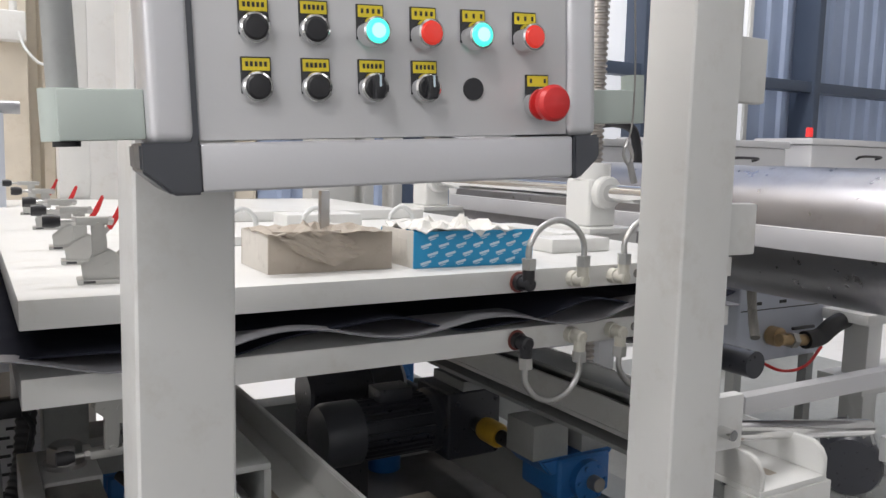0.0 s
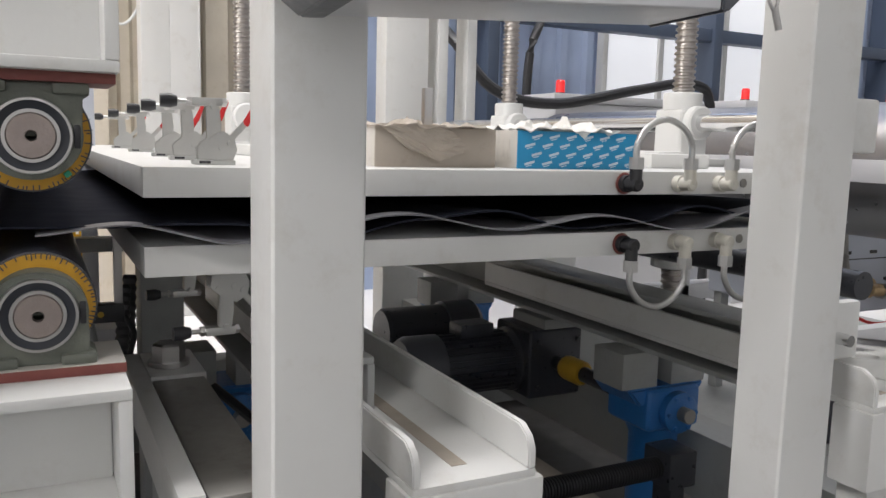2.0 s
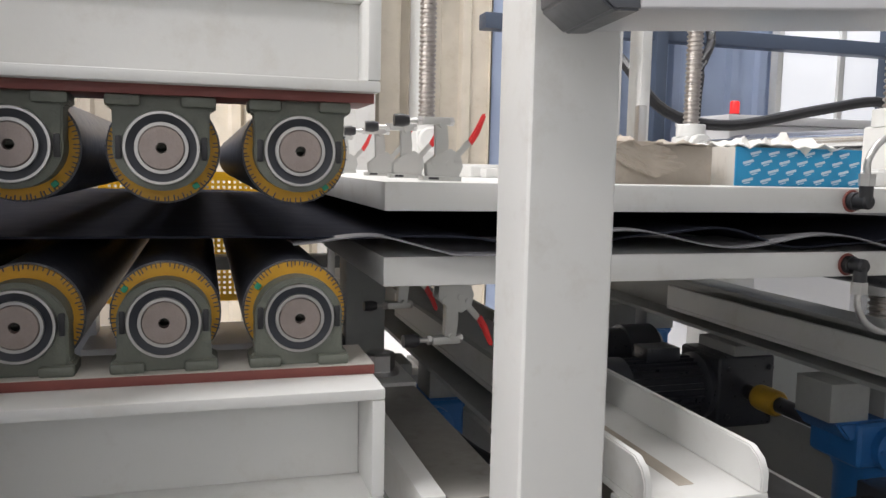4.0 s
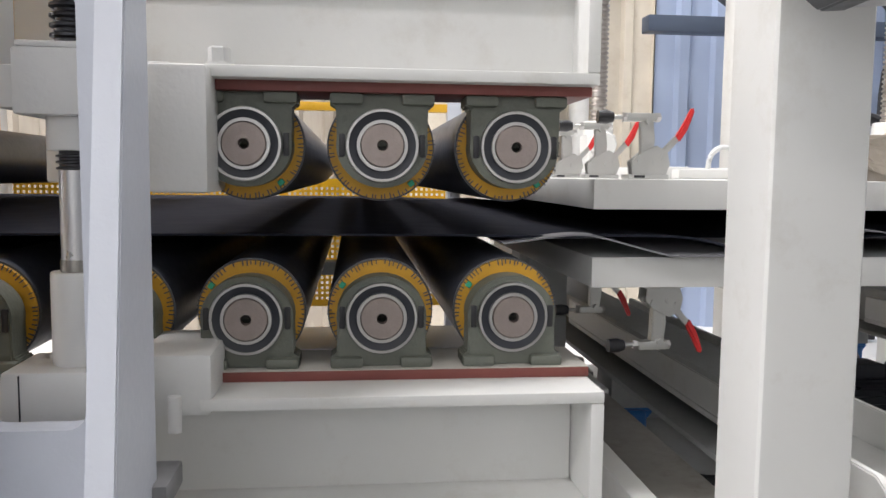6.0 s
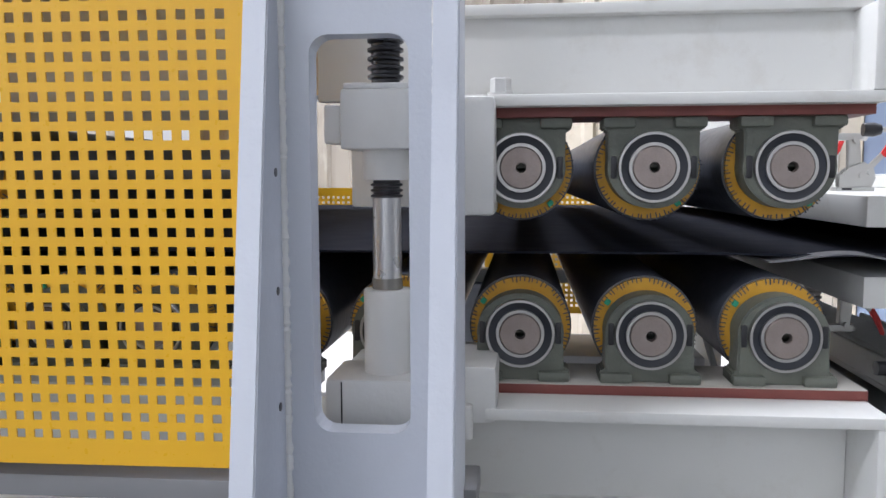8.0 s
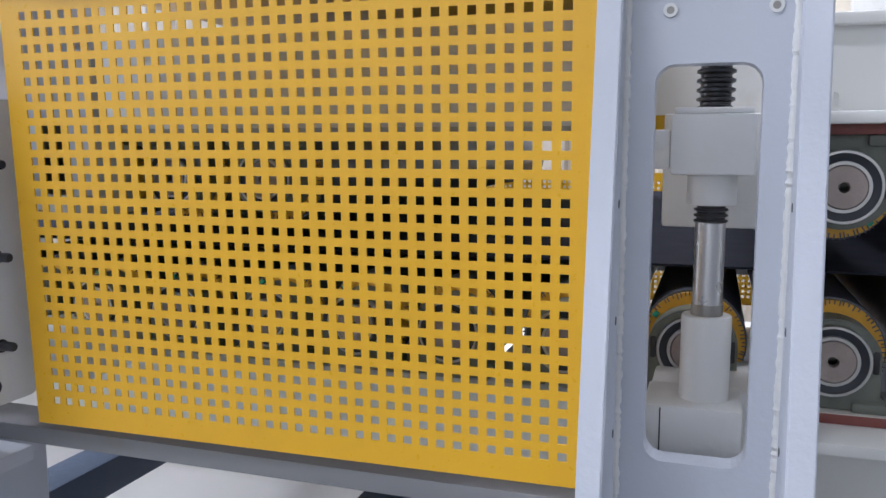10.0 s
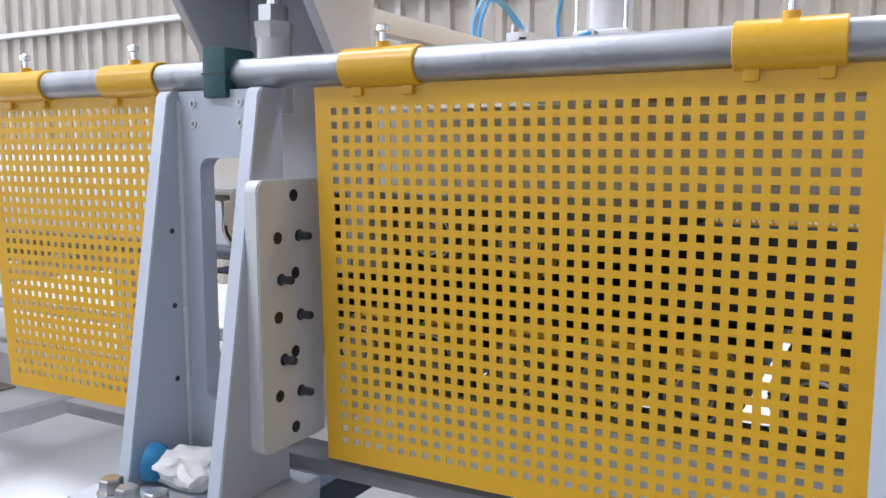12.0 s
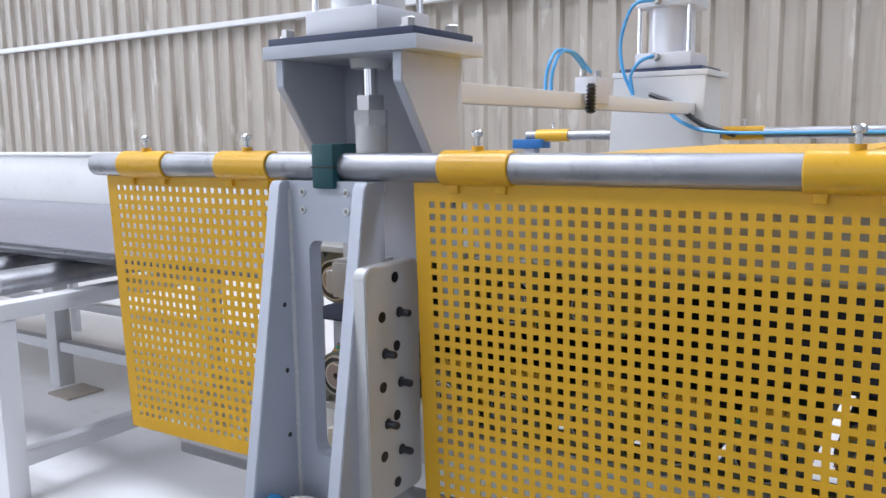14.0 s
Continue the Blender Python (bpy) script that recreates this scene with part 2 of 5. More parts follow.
def lathe(profile, at=(0, 0, 0), axis="z", seg=24, bm=None, close=True):
    """Turned body: profile of (radius, height) along the axis."""
    b = bmesh.new()
    rings = []
    for r, h in profile:
        rings.append([b.verts.new((r * math.cos(2 * math.pi * i / seg), r * math.sin(2 * math.pi * i / seg), h)) for i in range(seg)])
    for p, q in zip(rings, rings[1:]):
        for i in range(seg):
            b.faces.new((p[i], p[(i + 1) % seg], q[(i + 1) % seg], q[i]))
    if close:
        b.faces.new(rings[0][::-1])
        b.faces.new(rings[-1])
    rot = AX[axis] if isinstance(axis, str) else Vector(axis).to_track_quat("Z", "Y").to_matrix().to_4x4()
    b.transform(Matrix.Translation(at) @ rot)
    return merge(bm, b)


def rod(p, q, r, seg=16, bevel=0.0, bm=None):
    d = Vector(q) - Vector(p)
    h = d.length
    prof = [(r, 0), (r, h)] if not bevel else [(r - bevel, 0), (r, bevel), (r, h - bevel), (r - bevel, h)]
    return lathe(prof, p, d, seg, bm)


def thread(r, h0, h1, pitch, depth, at, axis="z", seg=20, bm=None):
    prof, h = [(r - depth, h0)], h0
    while h < h1 - pitch:
        prof += [(r - depth, h + pitch * 0.15), (r, h + pitch * 0.35), (r, h + pitch * 0.65), (r - depth, h + pitch * 0.85)]
        h += pitch
    prof.append((r - depth, h1))
    return lathe(prof, at, axis, seg, bm)


def hexbolt(at, axis, af, h, washer=True, bm=None):
    r = af / 1.732
    if washer:
        bm = lathe([(r * 1.25, 0), (r * 1.25, h * 0.2)], at, axis, 20, bm)
    bm = lathe([(r, h * 0.2), (r, h * 0.9), (r * 0.86, h)], at, axis, 6, bm)
    return bm


def prism(poly, a0, a1, plane="xz", bevel=0.0, bm=None):
    """A flat outline drawn in a plane and given thickness from a0 to a1 along the third axis."""
    b = bmesh.new()
    put = {"xz": lambda u, v, a: (u, a, v), "yz": lambda u, v, a: (a, u, v), "xy": lambda u, v, a: (u, v, a)}[plane]
    lo = [b.verts.new(put(u, v, a0)) for u, v in poly]
    hi = [b.verts.new(put(u, v, a1)) for u, v in poly]
    b.faces.new(lo)
    b.faces.new(hi[::-1])
    for i in range(len(poly)):
        j = (i + 1) % len(poly)
        b.faces.new((lo[i], hi[i], hi[j], lo[j]))
    bmesh.ops.recalc_face_normals(b, faces=b.faces)
    if bevel:
        bmesh.ops.bevel(b, geom=[e for e in b.edges if e.calc_face_angle(0) > 0.5], offset=bevel, segments=2, affect="EDGES")
    return merge(bm, b)


def rounded(x0, x1, z0, z1, r, n=5):
    pts = []
    for cx, cz, a in ((x1 - r, z1 - r, 0), (x0 + r, z1 - r, 90), (x0 + r, z0 + r, 180), (x1 - r, z0 + r, 270)):
        for i in range(n + 1):
            t = radians(a + 90 * i / n)
            pts.append((cx + r * math.cos(t), cz + r * math.sin(t)))
    return pts


def plate_with_window(outer, inner, y0, y1):
    """A plate in the xz plane, outline and window given with the same number of points."""
    b = bmesh.new()
    loops = [[b.verts.new((x, y, z)) for x, z in pts] for y in (y0, y1) for pts in (outer, inner)]
    o0, i0, o1, i1 = loops
    n = len(outer)
    for k in range(n):
        j = (k + 1) % n
        b.faces.new((o0[k], o0[j], i0[j], i0[k]))
        b.faces.new((o1[k], i1[k], i1[j], o1[j]))
        b.faces.new((o0[k], o1[k], o1[j], o0[j]))
        b.faces.new((i0[k], i0[j], i1[j], i1[k]))
    return b


def tube(points, r, seg=10, bm=None, smooth_steps=4):
    """A bent tube through points, rounded off between them."""
    p = [Vector(q) for q in points]
    path = []
    ext = [p[0] * 2 - p[1]] + p + [p[-1] * 2 - p[-2]]
    for i in range(1, len(ext) - 2):
        for k in range(smooth_steps):
            t = k / smooth_steps
            a, b_, c, d = ext[i - 1], ext[i], ext[i + 1], ext[i + 2]
            path.append(0.5 * ((2 * b_) + (c - a) * t + (2 * a - 5 * b_ + 4 * c - d) * t * t + (3 * b_ - a - 3 * c + d) * t ** 3))
    path.append(p[-1])
    b = bmesh.new()
    rings, up = [], Vector((0.31, 0.17, 0.93))
    for i, c in enumerate(path):
        d = (path[min(i + 1, len(path) - 1)] - path[max(i - 1, 0)]).normalized()
        u = d.cross(up)
        if u.length < 0.05:
            u = d.cross(Vector((1, 0, 0)))
        u.normalize()
        w = d.cross(u)
        rings.append([b.verts.new(c + r * (math.cos(2 * math.pi * k / seg) * u + math.sin(2 * math.pi * k / seg) * w)) for k in range(seg)])
    for s, q in zip(rings, rings[1:]):
        for k in range(seg):
            b.faces.new((s[k], s[(k + 1) % seg], q[(k + 1) % seg], q[k]))
    b.faces.new(rings[0])
    b.faces.new(rings[-1][::-1])
    return merge(bm, b)


def perforated(cols, rows, pitch, hole, margins, thick):
    """A punched sheet in the xz plane with its top left corner at the origin, going to +x and -z."""
    ml, mr, mt, mb = margins
    xs, zs = [0.0], [0.0]
    for i in range(cols):
        c = ml + i * pitch
        xs += [c - hole / 2, c + hole / 2]
    xs.append(ml + (cols - 1) * pitch + mr)
    for i in range(rows):
        c = mt + i * pitch
        zs += [c - hole / 2, c + hole / 2]
    zs.append(mt + (rows - 1) * pitch + mb)
    nx, nz = len(xs), len(zs)
    verts = [(x, y, -z) for y in (0.0, thick) for z in zs for x in xs]
    faces = []
    solid = lambda i, k: 0 <= i < nx - 1 and 0 <= k < nz - 1 and not (i % 2 == 1 and k % 2 == 1)
    o = nx * nz
    for k in range(nz - 1):
        for i in range(nx - 1):
            a, b_, c, d = k * nx + i, k * nx + i + 1, (k + 1) * nx + i + 1, (k + 1) * nx + i
            if solid(i, k):
                faces += [(a, d, c, b_), (a + o, b_ + o, c + o, d + o)]
                for (p, q, ii, kk) in ((a, b_, i, k - 1), (b_, c, i + 1, k), (c, d, i, k + 1), (d, a, i - 1, k)):
                    if not solid(ii, kk):
                        faces.append((p, q, q + o, p + o))
    me = bpy.data.meshes.new("punched_sheet")
    me.from_pydata(verts, [], faces)
    return me, xs[-1], zs[-1]


def corrugated(width, height, pitch, depth, x0, z0, y, bm=None):
    """Trapezoid-ribbed sheet in the xz plane."""
    b = bmesh.new()
    pts, x = [], 0.0
    while x < width:
        for f, d in ((0, 0), (0.55, 0), (0.65, depth), (0.9, depth)):
            pts.append((x0 + min(width, x + f * pitch), y - d))
        x += pitch
    lo = [b.verts.new((px, py, z0)) for px, py in pts]
    hi = [b.verts.new((px, py, z0 + height)) for px, py in pts]
    for i in range(len(pts) - 1):
        if pts[i + 1][0] - pts[i][0] > 1e-5:
            b.faces.new((lo[i], lo[i + 1], hi[i + 1], hi[i]))
    return merge(bm, b)

# ---------------- hall ----------------
X0, X1, Y0, Y1, ROOF = HALL


def hall():
    tagged(part("floor", box(X0, X1, Y0, Y1 + 0.3, -0.2, 0.0), FLOORM, smooth=False), "pale grey epoxy factory floor, scuffed", "floor", kind="structure")
    tagged(part("ceiling", box(X0, X1, Y0, Y1 + 0.3, ROOF, ROOF + 0.1), CEIL, smooth=False), "pale sheet roof of the hall", "ceiling", kind="structure")
    w = tagged(part("wall_back", box(X0, X1, Y1, Y1 + 0.2, 0, ROOF), WALLB, smooth=False), "stained beige ribbed steel wall", "wall", kind="structure")
    part("cladding", corrugated(0.05 - X0, ROOF, 0.21, 0.035, X0, 0, Y1 - 0.02), WALLB, w, smooth=False)
    part("cream_cladding", corrugated(1.8, ROOF, 0.21, 0.03, 0.08, 0, Y1 - 0.02), LAGGING, w, "cream ribbed steel sheets", smooth=False)
    part("blue_cladding", corrugated(X1 - 1.9, ROOF, 0.24, 0.035, 1.9, 0, Y1 - 0.02), WALLBLUE, w, "blue-grey ribbed steel sheets", smooth=False)
    for name, b in (("wall_front", box(X0, X1, Y0 - 0.2, Y0, 0, ROOF)), ("wall_left", box(X0 - 0.2, X0, Y0, Y1, 0, ROOF)), ("wall_right", box(X1, X1 + 0.2, Y0, Y1, 0, ROOF))):
        tagged(part(name, b, CEIL, smooth=False), "plain pale sheet-clad hall wall", "wall", kind="structure")
    # unseen glowing panes added where the wall fill lamps stand
    for k, x in enumerate((-7.5, -1.5, 4.5)):
        g = tagged(part("window_%d" % (k + 2), box(x - 2.2, x + 2.2, Y0 + 0.005, Y0 + 0.03, 1.6, 4.2), WINDOWM, smooth=False), "tall unseen bright window added in the front wall", "window", kind="structure")
        for fx in (-2.25, -0.75, 0.75, 2.2):
            part("window_frame", box(x + fx, x + fx + 0.05, Y0, Y0 + 0.06, 1.55, 4.25, 0.004), WHITE, g)
    g = tagged(part("window_5", box(X0 + 0.005, X0 + 0.03, -5.7, 2.5, 1.5, 4.3), WINDOWM, smooth=False), "long unseen bright window added in the left wall", "window", kind="structure")
    for y in (-5.75, -3.0, -0.25, 2.45):
        part("window_frame", box(X0, X0 + 0.06, y, y + 0.06, 1.45, 4.35, 0.004), WHITE, g)
    p = tagged(part("wall_pillar", box(0.74, 1.02, 3.72, 4.16, 0, ROOF, 0.01), WHITE), "white boxed pillar before the ribbed wall", "pillar", kind="structure")
    part("pipe", rod((1.36, 4.02, 0), (1.36, 4.02, ROOF), 0.062, 24), WHITE, p)
    part("lagging", box(0.30, 0.56, 4.02, 4.14, 0, ROOF, 0.02), LAGGING, p, "cream lagged duct")
    part("lagging", box(1.10, 1.24, 4.02, 4.14, 0, ROOF, 0.02), LAGGING, p, "cream lagged duct")
    r = tagged(part("wall_rail", box(X0, 1.7, Y1 - 0.13, Y1 - 0.06, 2.335, 2.385, 0.006), PANEL), "pale steel girt along the ribbed wall", "rail", kind="structure")
    b = tagged(part("blue_beam", box(1.75, X1, Y1 - 0.30, Y1 - 0.17, 1.88, 1.98, 0.01), BEAMBLUE), "dark blue steel beam along the wall", "beam", kind="structure")
    for x in (2.95, 5.0, 7.2):
        part("column", box(x, x + 0.09, Y1 - 0.33, Y1 - 0.06, 0, 4.5, 0.01), BEAMBLUE, b)
    wd = tagged(part("window_1", box(4.1, 6.5, Y1 - 0.1, Y1 - 0.06, 1.35, 3.4), WINDOWM, smooth=False), "bright frosted daylight window in the blue wall", "window", kind="structure")
    for x in (4.07, 4.62, 5.3, 5.9, 6.48):
        part("window_frame", box(x, x + 0.05, Y1 - 0.13, Y1 - 0.05, 1.30, 3.45, 0.004), WHITE, wd)
    part("window_sill", box(4.05, 6.55, Y1 - 0.16, Y1 - 0.05, 1.26, 1.30, 0.004), WHITE, wd)


hall()

# ---------------- rollers ----------------
ROLL_LEN, ROLL_R = 1.70, 0.067


def roller(upper, x, z, marks):
    """A rubber roller lying along y in its pillow block; the block stands below, or hangs from above."""
    s = 1 if upper else -1
    t = thing("pinch_roller", "black rubber roller with yellow end in a grey-green pillow block", "roller", (x, 0, z), "pinch rollers")
    part("sleeve", lathe([(ROLL_R - 0.012, 0.058), (ROLL_R, 0.060), (ROLL_R, ROLL_LEN), (ROLL_R - 0.012, ROLL_LEN + 0.002)], (0, 0, 0), "y", 48), RUBBER, t)
    part("end_disc", lathe([(0.030, 0.052), (0.0645, 0.052), (0.0645, 0.060)], (0, 0, 0), "y", 48), ENDY, t, "worn yellow painted roller end")
    bm, rnd = bmesh.new(), random.Random(int(x * 100) + upper)
    for k in range(70):
        a = 2 * math.pi * k / 70 + rnd.uniform(-0.02, 0.02)
        if 0.45 < (k * 0.618) % 1 or rnd.random() < 0.75:
            L = rnd.uniform(0.002, 0.007)
            b = box(-0.0007, 0.0007, 0.0505, 0.053, 0.0630 - L * 0.8, 0.0650 + L * 0.35)
            b.transform(Matrix.Rotation(a, 4, "Y"))
            merge(bm, b)
    part("ragged_rim", bm, RUBBER, t, "ragged black rubber fringe over the yellow end", smooth=False)
    # pillow block
    y0, y1 = 0.004, 0.048
    arch = [(0.0545 * math.cos(radians(a)), -s * 0.0500 * math.sin(radians(a))) for a in range(-10, 191, 10)]
    foot = 0.0615
    poly = arch + [(-0.0545, s * 0.046), (-foot, s * 0.046), (-foot, s * 0.0605), (foot, s * 0.0605), (foot, s * 0.046), (0.0545, s * 0.046)]
    h = part("bearing_housing", prism(poly, y0, y1, "xz", 0.002), HOUSING, t, "grey-green cast pillow block")
    for sx in (-1, 1):
        b = box(sx * 0.042 - 0.0195, sx * 0.042 + 0.0195, -0.006, 0.03, min(s * 0.0475, s * 0.0605), max(s * 0.0475, s * 0.0605), 0.004)
        part("foot", b, HOUSING, h)
        part("slot", box(sx * 0.0475 - 0.004, sx * 0.0475 + 0.004, 0.002, 0.01, -0.014, 0.014, 0.003), BLACK, h)
    g = part("bearing", lathe([(0.0395, 0.0), (0.0425, 0.0), (0.0435, 0.004), (0.0435, 0.012)], (0, -0.004, 0), "y", 48, close=False), STEEL, t, "bright steel bearing ring")
    part("seal", lathe([(0.0300, 0.003), (0.0395, 0.001), (0.0395, 0.01)], (0, -0.002, 0), "y", 40, close=False), SEAL, g, "blue-black rubber bearing seal")
    part("inner_ring", lathe([(0.0262, -0.004), (0.0300, -0.004), (0.0305, 0.008)], (0, 0, 0), "y", 40, close=False), STEEL, g)
    part("shaft", lathe([(0.0055, 0.012), (0.0055, -0.004), (0.0065, -0.006), (0.0245, -0.006), (0.0258, -0.004), (0.0258, 0.01)], (0, 0, 0), "y", 40, close=False), HUB, g, "turned steel shaft end with a centre hole")
    part("centre_hole", lathe([(0.0056, 0.0), (0.0056, 0.001)], (0, 0.004, 0), "y", 16), BLACK, g)
    for k, a in enumerate(marks):
        b = box(-0.004, 0.004, 0.046, 0.051, 0.055, 0.062, 0.0015)
        b.transform(Matrix.Rotation(radians(a), 4, "Y"))
        part("paint_mark", b, TAPE, t, "green paint mark")
    return t


RB, RT = 0.820, 1.026
for i, x in enumerate((-0.64, -0.48, -0.32, -0.16, 0.0, 0.16)):
    roller(False, x, RB, (-55,))
    if i > 2:
        roller(True, x, RT, (140,))
for x in (-1.50, -1.37, -1.23, -1.08, -0.92, -0.78):
    roller(False, x, RB, (-40,))
    if x < -0.8:
        roller(True, x, RT, (150,))


def sheet():
    """The plastic web: flat through the rollers, wavy between the platens."""
    b = bmesh.new()
    xs = np.concatenate([np.arange(-1.7, 0.25, 0.15), np.arange(0.25, 1.66, 0.02)])
    ys = np.concatenate([np.array([0.09, 0.11]), np.arange(0.16, 1.92, 0.06)])
    grid = []
    for x in xs:
        row = []
        for y in ys:
            w = 0.0
            if x > 0.2:
                e = min(1, (x - 0.2) / 0.25)
                w = e * (0.016 * math.sin((x - 0.2) * 13 + 1.0 * math.sin(y * 3)) * math.exp(-(y - 0.09) * 1.5) + 0.004 * math.sin(x * 31 + y * 5))
            row.append(b.verts.new((x, y, 0.915 + w - (0.006 if x > 0.2 else 0))))
        grid.append(row)
    for p, q in zip(grid, grid[1:]):
        for k in range(len(ys) - 1):
            b.faces.new((p[k], q[k], q[k + 1], p[k + 1]))
    b.normal_update()
    bmesh.ops.solidify(b, geom=list(b.faces), thickness=0.003)
    ob = part("plastic_sheet", b, SHEET)
    tagged(ob, "glossy black plastic sheet running between the rollers and platens", "plastic sheet")
    # pale curling edge strip
    b, rows = bmesh.new(), []
    for x in np.arange(0.16, 1.66, 0.012):
        e = min(1, (x - 0.16) / 0.12)
        z = 0.905 + e * (0.015 * math.sin((x - 0.16) * 16 + 0.2) + 0.007 * math.sin(x * 9.0 + 1))
        z = max(z, 0.888)
        rows.append([b.verts.new((x, 0.075, z)), b.verts.new((x, 0.105, z + 0.001)), b.verts.new((x, 0.19, 0.903))])
    for p, q in zip(rows, rows[1:]):
        for k in range(2):
            b.faces.new((p[k], q[k], q[k + 1], p[k + 1]))
    b.normal_update()
    bmesh.ops.solidify(b, geom=list(b.faces), thickness=0.0022)
    tagged(part("trimmed_edge", b, FILM), "wavy grey trimmed edge of the plastic sheet", "plastic sheet")


sheet()


# Unseen dark slab, added so less light bounces up from the pale floor.
tagged(part("walkway", box(HALL[0] + 0.3, HALL[1] - 0.3, HALL[2] + 0.3, -0.62, 0.0, 0.004), UNSEENFLOOR), "unseen dark grey floor slab added to cut bounce light", "walkway", kind="structure")


def roller_beams():
    # upper beam: channel open to the front, with red packing plate beneath
    t = thing("upper_roller_beam", "white steel channel beam carrying the hanging rollers", "beam", (0, 0, 0))
    part("web", box(-0.42, 0.236, 0.03, 0.05, 1.112, 1.212), WHITE, t)
    part("bottom_flange", box(-0.25, 0.252, -0.035, 0.12, 1.098, 1.112, 0.003), WHITE, t)
    part("end_plate", box(0.236, 0.252, -0.035, 0.12, 1.112, 1.212, 0.003), WHITE, t)
    part("packing_plate", box(-0.20, 0.249, -0.012, 0.1, 1.0865, 1.0985, 0.001), REDOX, t, "red oxide packing plate")
    part("top_flange", box(-0.42, 0.252, 0.012, 0.12, 1.212, 1.226, 0.003), WHITE, t)
    part("bolt", hexbolt((-0.185, -0.01, 1.112), "z", 0.022, 0.022), CAST, t)
    t = thing("lower_roller_beam", "white steel channel beam under the standing rollers", "beam", (0, 0, 0))
    part("web", box(-0.42, 0.235, 0.0, 0.02, 0.614, 0.7335), WHITE, t)
    part("top_flange", box(-0.2, 0.252, -0.085, 0.12, 0.7335, 0.7475, 0.003), WHITE, t)
    part("bottom_flange", box(-0.42, 0.252, -0.085, 0.12, 0.60, 0.614, 0.003), WHITE, t)
    part("end_plate", box(0.236, 0.252, -0.085, 0.12, 0.614, 0.7335, 0.003), WHITE, t)
    part("packing_plate", box(-0.2, 0.253, -0.014, 0.1, 0.7475, 0.7595, 0.001), REDOX, t, "red oxide packing plate")
    part("dusty_liner", box(-0.199, 0.2525, -0.0135, 0.1, 0.7595, 0.7603), DUSTY, t, "pale dusty liner strip")
    # the same pair for the other bank behind the guard
    for z0, z1, nm in ((1.0865, 1.0985, "upper_roller_beam"), (0.7475, 0.7595, "lower_roller_beam")):
        t = thing(nm, "white steel beam behind the yellow guard", "beam", (0, 0, 0))
        part("packing_plate", box(-1.6, -0.44, -0.012, 0.1, z0, z1, 0.001), GREYSTEEL, t, "grey packing plate")
        up = z0 > 1
        part("web", box(-1.6, -0.44, 0.02, 0.08, z1 if up else 0.58, 1.24 if up else z0), WHITE, t)


roller_beams()


# ---------------- press frames ----------------
def press_frame(cx, y, zb, zt, window, flare, hole_z, hole_dx, material, label, name):
    """Upright with a windowed web between two flaring gussets."""
    t = thing(name, label, "machine frame", (cx, y, 0))
    outer = rounded(-0.074, 0.074, zb, zt, 0.0005)
    inner = rounded(*window, 0.018)
    part("web", plate_with_window(outer, inner, 0.0, 0.028), material, t, smooth=False)
    for sx in (-1, 1):
        poly = [(0.028, zb), (0.028, zt), (-0.014, zt), (-0.021, zt - 0.008), (-flare, zb)]
        a0, a1 = (-0.098, -0.0745) if sx < 0 else (0.0745, 0.098)
        g = part("gusset", prism(poly, a0, a1, "yz", 0.0015), material, t)
        for k in range(4):
            z = hole_z - 0.111 * k
            part("tapped_hole", lathe([(0.0042, 0), (0.0042, 0.0006)], (a1 if sx < 0 else a0, -0.021, z), "x" if sx < 0 else (-1, 0, 0), 12), BLACK, g)
        # welded seam in the inner corner
        rnd = random.Random(int(cx * 100) + sx)
        prof = [(rnd.uniform(0.0030, 0.0052), zb + 0.012 + k * 0.0036) for k in range(int((zt - zb - 0.02) / 0.0036))]
        b = lathe(prof, (sx * 0.0735, -0.0005, 0), "z", 10)
        part("weld_bead", b, CAST, t, "painted weld bead")
    for sx in (-1, 1):
        for k in range(2):
            z = zt - 0.018 - 0.0285 * k if cx < -1 else zt - 0.06
            if k == 0 or cx < -1:
                h = part("screw_hole", lathe([(0.0035, 0.0), (0.0062, 0.0), (0.0066, 0.001), (0.0062, 0.002), (0.0035, 0.002)], (sx * 0.045 + hole_dx, 0, z), (0, -1, 0), 18, close=False), CAST, t)
                part("socket", lathe([(0.0036, 0), (0.0036, 0.0008)], (sx * 0.045 + hole_dx, 0, z), (0, -1, 0), 12), RAWSTEEL, h)
    return t


press_frame(-0.311, -0.248, 0.42, 1.256, (-0.047, 0.0475, 0.768, 1.148), 0.15, 1.02, 0.010, BLUEGREY, "pale grey press upright with a window and gussets", "press_frame")
press_frame(-1.2525, -0.306, 0.692, 1.2545, (-0.0355, 0.052, 0.797, 1.159), 0.118, 1.052, 0.0, BLUEGREY, "pale grey press upright, shade-tinted bluish, with a window and flared gussets", "press_frame")


